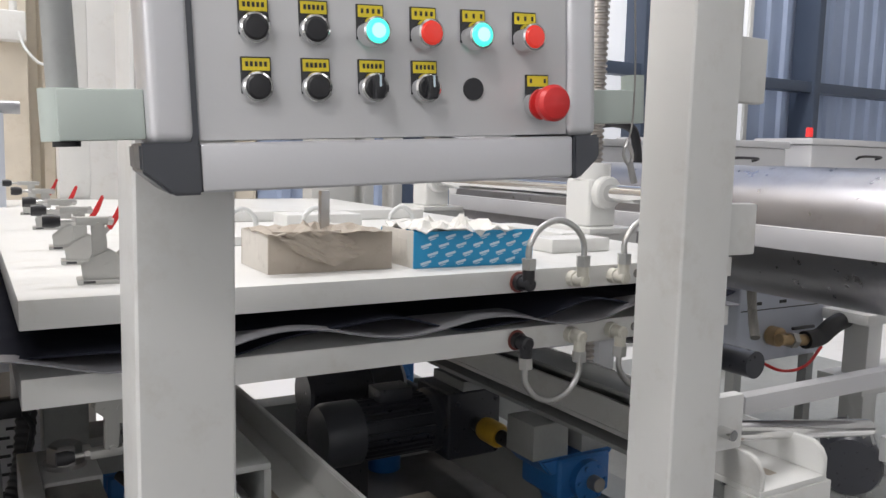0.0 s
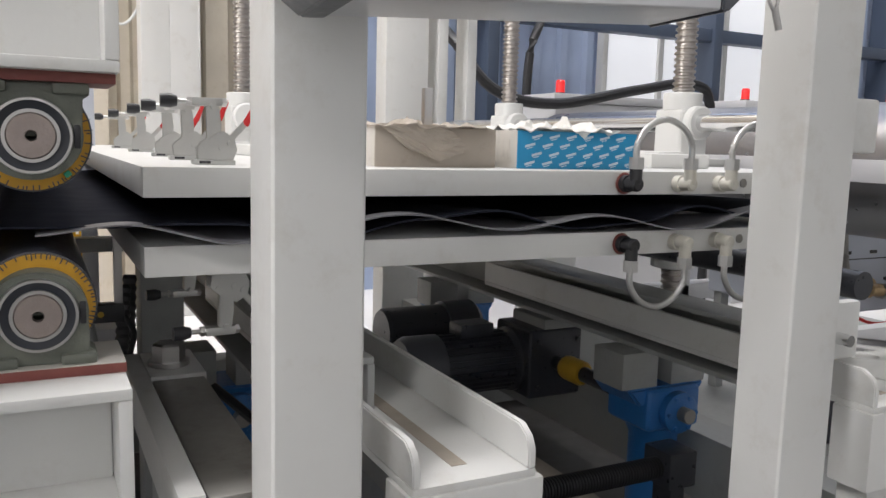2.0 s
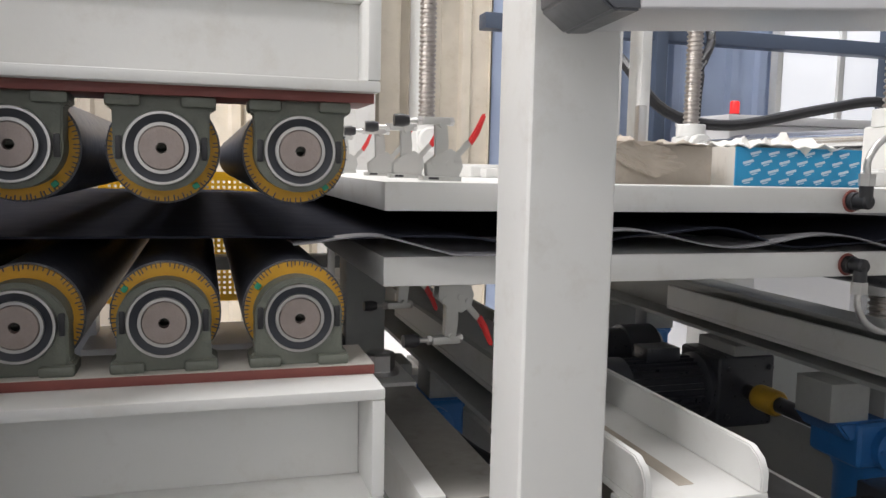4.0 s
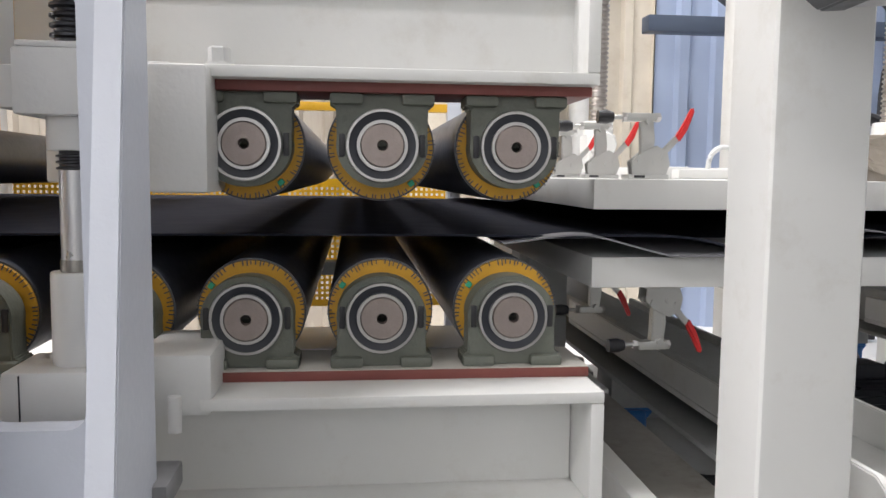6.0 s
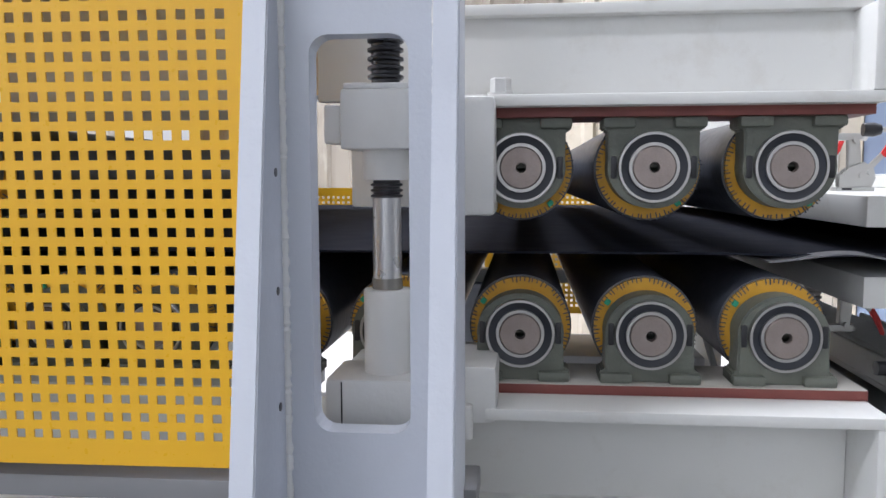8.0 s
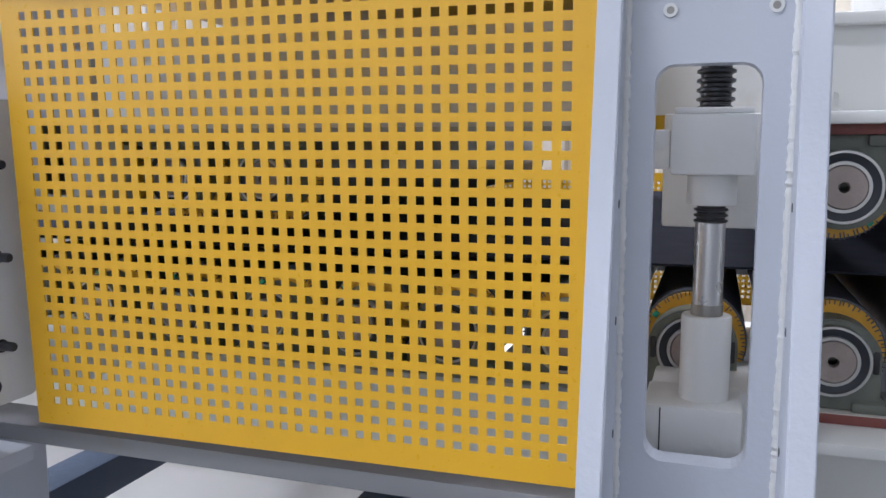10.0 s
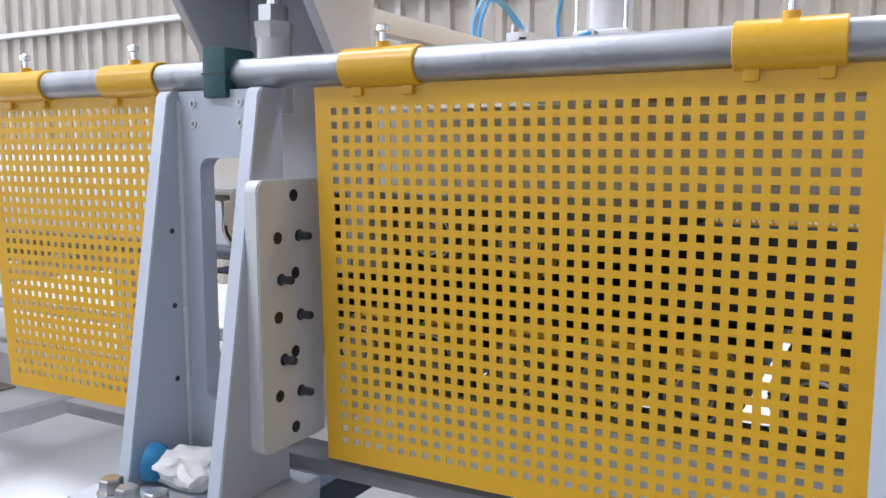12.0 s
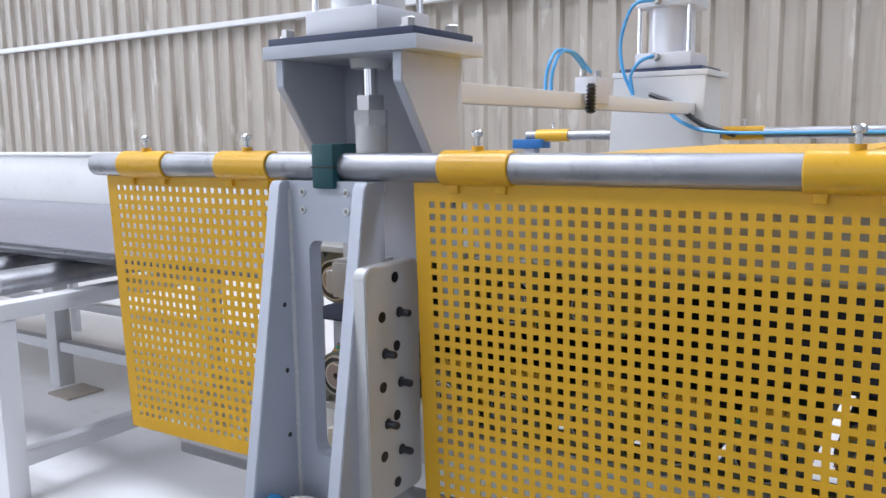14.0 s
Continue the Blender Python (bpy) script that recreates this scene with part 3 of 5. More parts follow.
def adjuster(x, y, top=1.42):
    t = thing("height_adjuster", "white cast screw adjuster inside the press upright", "screw jack", (x, y, 0))
    part("screw", thread(0.0195, 1.05, top, 0.0095, 0.004, (0, 0, 0), "z", 24), DARKTHREAD, t, "black greased screw thread")
    part("nut_block", box(-0.042, 0.040, -0.04, 0.04, 1.044, 1.106, 0.004), CAST, t)
    part("nut_cap", box(-0.039, 0.037, -0.037, 0.037, 1.106, 1.112, 0.002), CAST, t)
    part("side_lug", box(-0.060, -0.042, -0.035, 0.0, 1.050, 1.090, 0.003), CAST, t)
    part("collar", lathe([(0.024, 1.012), (0.025, 1.014), (0.025, 1.046)], (0, 0, 0), "z", 32), CAST, t)
    part("lower_thread", thread(0.0175, 0.992, 1.012, 0.006, 0.003, (0, 0, 0), "z", 24), DARKTHREAD, t)
    part("spindle", lathe([(0.0155, 0.89), (0.0155, 0.995)], (0, 0, 0), "z", 28), SPINDLE, t, "bright turned steel spindle")
    part("worn_band", lathe([(0.0165, 0.886), (0.0165, 0.906)], (0, 0, 0), "z", 28), RAWSTEEL, t)
    part("sleeve", lathe([(0.017, 0.894), (0.025, 0.894), (0.026, 0.892), (0.026, 0.803)], (0, 0, 0), "z", 32), CAST, t)
    part("base_block", box(-0.061, 0.040, -0.045, 0.05, 0.748, 0.803, 0.006), CAST, t)
    part("split", box(-0.0435, -0.042, -0.0455, -0.04, 0.752, 0.80), BLACK, t)
    part("foot_bolt", rod((0.085, 0.02, 0.722), (0.085, 0.02, 0.76), 0.007, 12), CAST, t)
    part("slide_plate", box(-0.055, 0.075, 0.075, 0.2, 0.98, 1.11, 0.004), CAST, t)
    part("upper_arm", box(0.050, 0.114, 0.07, 0.2, 0.970, 1.108, 0.006), CAST, t)
    part("lower_arm", box(-0.06, 0.118, 0.051, 0.2, 0.728, 0.797, 0.008), CAST, t)
    return t


adjuster(-0.304, -0.135)
adjuster(-1.283, -0.17, 1.13)


# ---------------- guards ----------------
PY, PZ, PR = -0.281, 1.2765, 0.0215


def askew(t):
    """The rail and its guards stand a little out of line with the machine."""
    t.matrix_world = Matrix.Translation((-1.1, PY, 0)) @ Matrix.Rotation(radians(1.2), 4, "Z") @ Matrix.Translation((1.1, -PY, 0))


def guard_panel(x0, y, top, cols, clamps, name="machine_guard"):
    t = thing(name, "yellow punched steel guard hung from the pipe rail", "guard panel", (0, 0, 0))
    me, w, h = perforated(cols, 26, 0.0185, 0.0093, (0.031, 0.031, 0.0325, 0.0315), 0.002)
    me.materials.append(YELLOW)
    s = new("punched_sheet", me)
    s.parent, s.matrix_local = t, pose(x0, y, top, 2.2, 0, 0)
    for a, b in clamps:
        c = part("hinge_clamp", rod((a, y, PZ), (b, y, PZ), PR + 0.004, 28, 0.0015), YELLOW, t, "yellow pipe clamp")
        for x in (a + 0.018, b - 0.018):
            part("weld_tab", box(x - 0.008, x + 0.008, y - 0.006, y + 0.006, 1.240, 1.262, 0.002), YELLOW, c)
        k = (a + b) / 2
        part("lock_nut", lathe([(0.009, 0), (0.009, 0.008)], (k, y, PZ + PR + 0.002), "z", 16), YELLOW, c)
        part("lock_screw", lathe([(0.004, 0.0), (0.004, 0.014), (0.0085, 0.015), (0.0085, 0.022), (0.006, 0.024)], (k, y, PZ + PR + 0.008), "z", 14), CHROME, c, "chrome thumb screw")
    askew(t)
    return t


guard_panel(-1.097, PY, 1.254, 35, ((-1.043, -0.930), (-0.557, -0.450)))
guard_panel(-1.820, PY, 1.264, 24, ((-1.759, -1.635), (-1.498, -1.377)))


def rail_pipe(y, x0, x1, name="guard_rail_pipe"):
    t = thing(name, "scuffed galvanised pipe rail for the yellow guards", "pipe rail", (0, 0, 0))
    part("pipe", rod((x0, y, PZ), (x1, y, PZ), PR, 32, 0.002), GALV, t)
    part("pipe_clamp", box(-1.269, -1.226, y - 0.031, y + 0.031, 1.243, 1.313, 0.004), GREEN, t, "dark green split pipe clamp")
    part("clamp_split", box(-1.270, -1.225, y - 0.0318, y + 0.0318, 1.2750, 1.2780), BLACK, t)
    askew(t)
    return t


rail_pipe(PY, -1.848, -0.30)


def bed():
    t = thing("machine_bed", "grey painted steel bed under the roller stands", "machine bed", (0, 0, 0))
    part("front_rail", box(-1.72, -0.2, -0.24, -0.17, 0.688, 0.712, 0.004), DARKRAIL, t)
    part("rear_rail", box(-1.85, 0.6, 1.75, 1.82, 0.655, 0.70, 0.004), GREYSTEEL, t)
    part("base_plate", box(-1.385, -1.12, -0.48, -0.25, 0.672, 0.692, 0.003), BLUEGREY, t)
    for x in (-1.25, -0.33):
        for y in (-0.2, 1.75):
            part("leg", box(x - 0.05, x + 0.05, y - 0.05, y + 0.05, 0, 0.655 if y > 0 else 0.688, 0.004), BLUEGREY, t)
    for x in (-1.60, -0.9, -0.5):
        part("cross_tie", box(x - 0.05, x + 0.05, -0.17, 1.75, 0.30, 0.38, 0.004), BEAMBLUE, t)


bed()


def mounting_plate():
    t = thing("mounting_plate", "thick pale plate with socket screws and drilled holes", "mounting plate", (-1.133, -0.31, 0))
    part("plate", prism(rounded(-0.049, 0.09, 0.752, 1.130, 0.016), -0.024, 0.0, "yz", 0.002), CAST, t)
    for k, (y, z, peg) in enumerate(((0.025, 1.108, 0), (-0.010, 1.051, 0), (0.035, 1.051, 1), (-0.004, 0.993, 1), (0.026, 0.999, 0), (-0.011, 0.941, 0),
                                     (0.036, 0.938, 1), (-0.001, 0.880, 1), (0.023, 0.887, 0), (-0.012, 0.830, 0), (0.034, 0.827, 1), (0.021, 0.777, 0))):
        part("drilled_hole", lathe([(0.0085, 0), (0.0085, 0.0008)], (0, y, z), "x", 18), BLACK, t)
        if peg:
            part("dowel_screw", lathe([(0.006, 0), (0.006, 0.018), (0.005, 0.02)], (0, y, z), "x", 14), MOTOR, t)


mounting_plate()


def cylinder_bracket(x, y0, face, name):
    """Open bracket with an air cylinder on its top plate, pushing down."""
    t = thing(name, "pale painted bracket with an air cylinder on top", "pneumatic cylinder", (x, y0, -0.018))
    s = face
    part("back_plate", box(-0.13, 0.13, 0.0, 0.016, 1.02, 1.470, 0.002), BLUEGREY, t)
    for sx in (-1, 1):
        part("side_plate", prism([(0.0, 1.225), (0.0, 1.470), (-0.16, 1.470), (-0.16, 1.425), (-0.02, 1.225)], sx * 0.122 - 0.009, sx * 0.122 + 0.009, "yz", 0.0015), BLUEGREY, t)
    part("top_plate", box(-0.150, 0.165, -0.17, 0.03, 1.470, 1.492, 0.002), BLUEGREY, t)
    part("flange", box(-0.15, 0.15, -0.155, 0.02, 1.492, 1.506, 0.002), NAVY, t, "navy cylinder flange plate")
    part("barrel", lathe([(0.062, 1.540), (0.062, 1.765)], (0, -0.07, 0), "z", 40), ALU, t)
    for z in (1.506, 1.755):
        part("end_cap", box(-0.075, 0.075, -0.145, 0.005, z, z + 0.04, 0.006), ALU, t)
    for sx in (-1, 1):
        for sy in (-0.132, -0.008):
            part("tie_rod", rod((sx * 0.062, sy, 1.540), (sx * 0.062, sy, 1.765), 0.006, 10), CHROME, t)
            part("flange_bolt", hexbolt((sx * 0.125, sy, 1.506), "z", 0.02, 0.016), STEEL, t)
    part("piston_rod", rod((0, -0.07, 1.365), (0, -0.07, 1.470), 0.013, 20), CHROME, t)
    part("rod_flange", lathe([(0.032, 1.455), (0.035, 1.470)], (0, -0.07, 0), "z", 28), CAST, t)
    part("lock_nut", lathe([(0.024, 1.383), (0.024, 1.410)], (0, -0.07, 0), "z", 6), STEEL, t)
    part("coupling", lathe([(0.03, 1.360), (0.031, 1.375), (0.031, 1.385)], (0, -0.07, 0), "z", 6), CAST, t)
    part("clevis", lathe([(0.026, 1.245), (0.027, 1.248), (0.027, 1.360)], (0, -0.07, 0), "z", 28), CAST, t)
    return t


cylinder_bracket(-1.26, -0.10, -1, "air_press")


# ---------------- platens ----------------
def platen(z0, z1, label):
    t = thing("platen", label, "platen", (0, 0, 0))
    part("plate", box(0.288, 1.645, 0.10, 2.35, z0, z1, 0.002), WHITE, t)
    for y in (0.60, 1.51):
        part("lug_plate", box(1.645, 1.85, y, y + 0.17, z0 + 0.002, z1, 0.002), WHITE, t)
    for x in (1.34, 1.52):
        part("plug_screw", lathe([(0.0085, 0), (0.0085, 0.002), (0.005, 0.0022)], (x + 0.03, 0.10, (z0 + z1) / 2), (0, -1, 0), 18), RAWSTEEL, t)
    return t


platen(0.948, 0.989, "thick white steel upper platen, dusty on top")
platen(0.841, 0.883, "thick white steel lower platen")


def support_post(x0, x1, y0, y1, label):
    t = thing("support_post", label, "post", (0, 0, 0))
    part("tube", box(x0, x1, y0, y1, 0.012, 2.3, 0.008, 3), WHITE, t)
    part("base_plate", box(x0 - 0.04, x1 + 0.04, y0 - 0.04, y1 + 0.04, 0, 0.012, 0.002), WHITE, t)
    return t


support_post(0.3825, 0.490, -0.188, -0.091, "white square steel post carrying the control box")
support_post(1.180, 1.290, -0.190, -0.091, "white square steel post beside the platens")


# ---------------- control box ----------------
def control_box():
    t = thing("control_box", "light grey push-button control box with aluminium frame on the post", "control box", (0.440, -0.384, 1.237))
    t.matrix_world = pose(0.461, -0.361, 1.2438, 0, -2.8, -6) @ Matrix.Diagonal((0.95, 0.95, 0.95, 1))
    X0_, X1_, D = -0.070, 0.338, 0.125     # face from -y side at y=0, body goes back
    ZB, ZT = -0.050, 0.32
    part("front_panel", box(X0_ + 0.012, X1_ - 0.004, 0.0, 0.004, ZB + 0.002, ZT, 0.001), PANEL, t, "plain grey front panel")
    part("body", box(X0_ + 0.012, X1_ - 0.004, 0.006, D, ZB + 0.002, ZT, 0.002), PANEL, t)
    for name, x0, x1 in (("left_profile", X0_ - 0.029, X0_ + 0.0105), ("right_profile", X1_ - 0.003, X1_ + 0.034)):
        part(name, box(x0, x1, -0.004, D + 0.004, ZB, ZT, 0.010, 4), ALU, t, "satin aluminium edge profile")
    part("left_gasket", box(X0_ + 0.006, X0_ + 0.013, -0.002, 0.003, ZB, ZT), CHARCOAL, t)
    part("bottom_profile", box(X0_ + 0.012, X1_ + 0.002, -0.006, D, ZB - 0.045, ZB, 0.005, 3), ALU, t, "satin aluminium bottom profile")
    for name, xi, xo in (("corner_cap", X0_ + 0.014, X0_ - 0.039), ("corner_cap", X1_ + 0.002, X1_ + 0.036)):
        s = -1 if xo < xi else 1
        poly = [(xi, ZB + 0.001), (xo, ZB + 0.001), (xo, ZB - 0.024), (xo - s * 0.026, ZB - 0.0465), (xi, ZB - 0.0465)]
        part(name, prism(poly, -0.0075, D + 0.006, "xz", 0.0025), CHARCOAL, t, "charcoal plastic corner cap")
    cols = [-0.003, 0.0532, 0.1093, 0.165, 0.2205]
    ROW = 0.0530

    def label(x, z, bars):
        l = part("label_plate", box(x - 0.0140, x + 0.0140, -0.003, 0.0, z - 0.006, z + 0.0275, 0.001), BLACK, t, "black legend plate with yellow insert")
        part("yellow_insert", box(x - 0.0125, x + 0.0125, -0.0040, -0.003, z + 0.0150, z + 0.0260), LABELY, l, "yellow legend insert", smooth=False)
        for k in range(bars):
            bx = x - 0.0085 + k * 0.017 / max(1, bars - 1)
            part("print_bar", box(bx - 0.0013, bx + 0.0013, -0.0043, -0.004, z + 0.0185, z + 0.0230), INK, l, smooth=False)

    def button(x, z, face, h, label_, lens=True):
        b = part("push_button", lathe([(0.0100, 0), (0.0142, 0.0), (0.0145, 0.004), (0.0136, h), (0.0117, h + 0.001), (0.0114, h - 0.003)], (x, -0.003, z), (0, -1, 0), 32, close=False), CHROME, t, label_)
        part("button_cap", lathe([(0.0116, 0), (0.0116, h + 0.001), (0.0095, h + 0.003), (0.0, h + 0.0035)], (x, -0.003, z), (0, -1, 0), 32, close=False), face, b)
        return b

    for k, x in enumerate(cols[:2]):
        for z in (0.0, ROW):
            label(x, z, 5)
            button(x, z, BLACK, 0.007, "black push button in a chrome bezel")
    for k, x in enumerate(cols[2:4]):
        label(x, 0.0, 5)
        b = button(x, 0.0, BLACK, 0.010, "black selector switch in a chrome bezel")
        part("selector_knob", box(x - 0.0045, x + 0.0045, -0.027, -0.010, -0.0115, 0.0115, 0.002), BLACK, b)
        part("pointer", box(x - 0.001, x + 0.001, -0.0276, -0.0268, 0.0, 0.011), PRINTW, b, smooth=False)
    for k, (x, m) in enumerate(((cols[2], LITGREEN), (cols[3], LITRED), (cols[4], LITGREEN), (0.281, LITRED))):
        label(x, ROW - 0.001, 4 if k < 2 else 3)
        b = button(x, ROW - 0.001, m, 0.020, "lit green push button" if m is LITGREEN else "lit red push button")
        if m is LITGREEN:
            part("lamp_core", lathe([(0.0070, 0), (0.0070, 0.0002)], (x, -0.0268, ROW - 0.001), (0, -1, 0), 24), LITCORE, b)
    part("hole_plug", lathe([(0.0115, 0), (0.0115, 0.002), (0.0108, 0.0028)], (cols[4], 0, 0), (0, -1, 0), 28), BLACK, t, "black plastic hole plug")
    label(0.296, -0.012, 2)
    e = part("emergency_stop", lathe([(0.016, 0), (0.016, 0.012), (0.011, 0.013), (0.011, 0.024), (0.0185, 0.026), (0.019, 0.034), (0.016, 0.0385), (0.008, 0.0405), (0.0, 0.041)], (0.296, -0.003, -0.016), (0, -1, 0), 36, close=False), RED, t, "red mushroom emergency stop button")
    part("stop_collar", lathe([(0.0168, 0.0), (0.0168, 0.010)], (0.296, -0.003, -0.016), (0, -1, 0), 28), CHROME, e)
    # carrying arms with round barrels
    a = part("left_arm", box(-0.172, X0_ - 0.029, 0.03, 0.06, -0.046, 0.0, 0.003), BRACKET, t, "grey-green bracket arm")
    part("barrel", lathe([(0.021, -0.046), (0.021, 0.001)], (-0.166, 0.055, 0), "z", 32), BRACKET, a)
    part("barrel_foot", lathe([(0.012, -0.051), (0.012, -0.045)], (-0.166, 0.055, 0), "z", 20), BLACK, a)
    part("arm_pole", lathe([(0.0135, 0.0), (0.0135, 1.0)], (-0.166, 0.055, 0), "z", 24), GREYSTEEL, a)
    a = part("right_arm", box(X1_ + 0.034, X1_ + 0.135, 0.05, 0.08, -0.036, 0.004, 0.003), BRACKET, t, "grey-green bracket arm")
    part("barrel", lathe([(0.014, -0.036), (0.014, 0.022)], (X1_ + 0.135, 0.065, 0), "z", 24), BRACKET, a)
    part("clip_wire", tube([(X1_ + 0.111, 0.035, 0.20), (X1_ + 0.116, 0.035, 0.05), (X1_ + 0.113, 0.035, -0.03), (X1_ + 0.106, 0.035, -0.06)], 0.0012, 6), RAWSTEEL, a, "thin steel hanging wire")
    part("snap_hook", tube([(X1_ + 0.106, 0.035, -0.055), (X1_ + 0.100, 0.035, -0.072), (X1_ + 0.108, 0.035, -0.086), (X1_ + 0.113, 0.035, -0.075), (X1_ + 0.107, 0.035, -0.058)], 0.0022, 8), STEEL, a, "small steel snap hook")
    part("hook_ferrule", rod((X1_ + 0.109, 0.035, -0.083), (X1_ + 0.116, 0.035, -0.108), 0.0042, 12), STEEL, a)
    part("mount", box(-0.045, 0.045, D, 0.20, 0.0, 0.2, 0.003), WHITE, t)


control_box()


# ---------------- on the platens ----------------
def toggle_clamp(x, y, z, flip=False, rz=90):
    t = thing("toggle_clamp", "steel toggle clamp with a red grip on the platen edge" if not flip else "steel toggle clamp with a red grip under the platen", "toggle clamp", (x, y, z), "toggle clamps", rz=rz)
    if flip:
        t.matrix_world = pose(x, y, z, 180, 0, rz)
    part("base", box(-0.03, 0.03, -0.022, 0.022, 0, 0.007, 0.001), ZINC, t)
    part("slot", box(-0.022, -0.006, -0.0224, -0.0219, 0.002, 0.0055), BLACK, t)
    for s in (-1, 1):
        part("cheek", prism([(-0.022, 0.007), (0.028, 0.007), (0.034, 0.022), (0.030, 0.040), (0.014, 0.050), (-0.008, 0.040), (-0.024, 0.026)], s * 0.012 - 0.0016, s * 0.012 + 0.0016, "xz", 0.0006), ZINC, t)
    part("upright_bar", prism([(-0.008, 0.016), (0.010, 0.016), (0.012, 0.060), (0.008, 0.096), (-0.010, 0.096), (-0.009, 0.060)], -0.0075, 0.0075, "xz", 0.0015), ZINC, t)
    part("arm", box(-0.030, 0.014, -0.011, 0.011, 0.086, 0.098, 0.002), ZINC, t)
    part("spindle", rod((-0.054, 0, 0.092), (0.022, 0, 0.092), 0.0036, 10), ZINC, t)
    for px in (-0.036, 0.014):
        part("nut", lathe([(0.0075, 0), (0.0075, 0.006)], (px, 0, 0.092), (1, 0, 0), 6), STEEL, t)
    part("rubber_tip", lathe([(0.0075, 0), (0.0105, 0.010), (0.0095, 0.024)], (-0.050, 0, 0.092), (-1, 0, 0), 16), BLACK, t, "black rubber clamp tip")
    part("lever", prism([(0.006, 0.024), (0.016, 0.020), (0.050, 0.058), (0.045, 0.066)], -0.0035, 0.0035, "xz", 0.0012), ZINC, t)
    part("grip", prism([(0.042, 0.060), (0.050, 0.055), (0.062, 0.074), (0.073, 0.104), (0.068, 0.108), (0.056, 0.084)], -0.0055, 0.0055, "xz", 0.0025), RED, t, "red plastic grip")
    for px, pz in ((0.0, 0.086), (0.011, 0.026), (-0.012, 0.028), (0.024, 0.032)):
        part("pivot_pin", rod((px, -0.0155, pz), (px, 0.0155, pz), 0.0046, 12), ZINC, t)
    return t


for y in (0.22, 0.45, 0.68, 1.12, 1.6):
    toggle_clamp(0.402, y, 0.989, rz=-4)
for y in (0.16, 0.47):
    toggle_clamp(0.405, y, 0.841, True, rz=4)


def carton(name, label, x0, y0, lx, ly, h, rz, front, side):
    t = thing(name, label, "carton", (x0, y0, 0.989), rz=rz)
    th = 0.004
    part("front_wall", box(0, lx, 0, th, 0, h, 0.0012), front, t)
    part("rear_wall", box(0, lx, ly - th, ly, 0, h * 0.96, 0.0012), front, t)
    part("end_wall", box(0, th, th, ly - th, 0, h, 0.0012), side, t)
    part("end_wall", box(lx - th, lx, th, ly - th, 0, h * 0.97, 0.0012), side, t)
    part("bottom", box(th, lx - th, th, ly - th, 0, th), side, t)
    return t


t = carton("blue_carton", "open blue printed carton full of crumpled film on the platen", 0.912, 0.178, 0.255, 0.14, 0.066, -1.5, CARDB, CARDW)
rnd = random.Random(5)
for r in range(4):
    for c in range(7):
        x, z = 0.012 + c * 0.036 + (r % 2) * 0.014, 0.010 + r * 0.0155
        if x < 0.228:
            b = box(-0.0105, 0.0105, -0.0006, 0.0, -0.0022, 0.0022)
            b.transform(Matrix.Translation((x + 0.012, 0, z)) @ Matrix.Rotation(radians(-14), 4, "Y"))
            merge(b, (lambda q: (q.transform(Matrix.Translation((x + 0.012, 0, z)) @ Matrix.Rotation(radians(-14), 4, "Y") @ Matrix.Translation((0.0, 0, -0.0045))), q)[1])(box(-0.008, 0.004, -0.0006, 0.0, -0.0008, 0.0008)))
            part("print_bar", b, PRINTW, t, smooth=False)
part("end_label", box(-0.0006, 0, 0.03, 0.10, 0.012, 0.05), CARDW, t, smooth=False)


def crumple(name, x0, x1, y0, y1, z0, amp, seed, material, parent, label):
    b = bmesh.new()
    n, m = 15, 9
    vs = [[b.verts.new((x0 + (x1 - x0) * i / n, y0 + (y1 - y0) * j / m, z0 + amp * (noise.noise(Vector((i * 0.55 + seed, j * 0.6, seed))) + 0.5 * noise.noise(Vector((i * 1.3, j * 1.4 + seed, 3)))) * (0.25 + math.sin(math.pi * i / n) * math.sin(math.pi * j / m)))) for j in range(m + 1)] for i in range(n + 1)]
    for i in range(n):
        for j in range(m):
            b.faces.new((vs[i][j], vs[i + 1][j], vs[i + 1][j + 1], vs[i][j + 1]))
    b.normal_update()
    bmesh.ops.solidify(b, geom=list(b.faces), thickness=0.002)
    return part(name, b, material, parent, label, smooth=False)


crumple("crumpled_film", 0.004, 0.205, -0.012, 0.13, 0.070, 0.042, 2, PAPER, t, "crumpled white film")
t = carton("brown_carton", "worn whitish carton half covered with torn brown paper", 0.655, 0.20, 0.225, 0.15, 0.066, 0, CARD, CARDW)
crumple("torn_paper", -0.004, 0.21, -0.014, 0.12, 0.068, 0.03, 7, CARD, t, "torn brown wrapping paper")
b = bmesh.new()
flap = [[b.verts.new((0.004 + 0.012 * i + 0.006 * j, -0.005 - 0.010 * abs(noise.noise(Vector((i * 0.8, j * 0.9, 2.0)))), 0.070 - 0.0075 * j * (1.0 - 0.35 * abs(i - 5) / 5))) for j in range(9)] for i in range(11)]
for p, q in zip(flap, flap[1:]):
    for j in range(8):
        b.faces.new((p[j], q[j], q[j + 1], p[j + 1]))
b.normal_update()
bmesh.ops.solidify(b, geom=list(b.faces), thickness=0.0012)
part("paper_flap", b, CARD, t, "crumpled brown paper hanging down", smooth=False)
part("steel_pin", box(0.115, 0.132, 0.06, 0.075, 0.05, 0.135, 0.003), STEEL, t, "bright steel pin")
t = thing("rolled_film", "twisted strip of crumpled white film on the platen", "plastic film", (0.78, 0.42, 0.989))
part("strip", tube([(0, 0, 0.03), (0.08, 0.02, 0.045), (0.17, -0.01, 0.035), (0.26, 0.03, 0.05), (0.36, 0.0, 0.03)], 0.018, 7), PAPER, t, smooth=False)


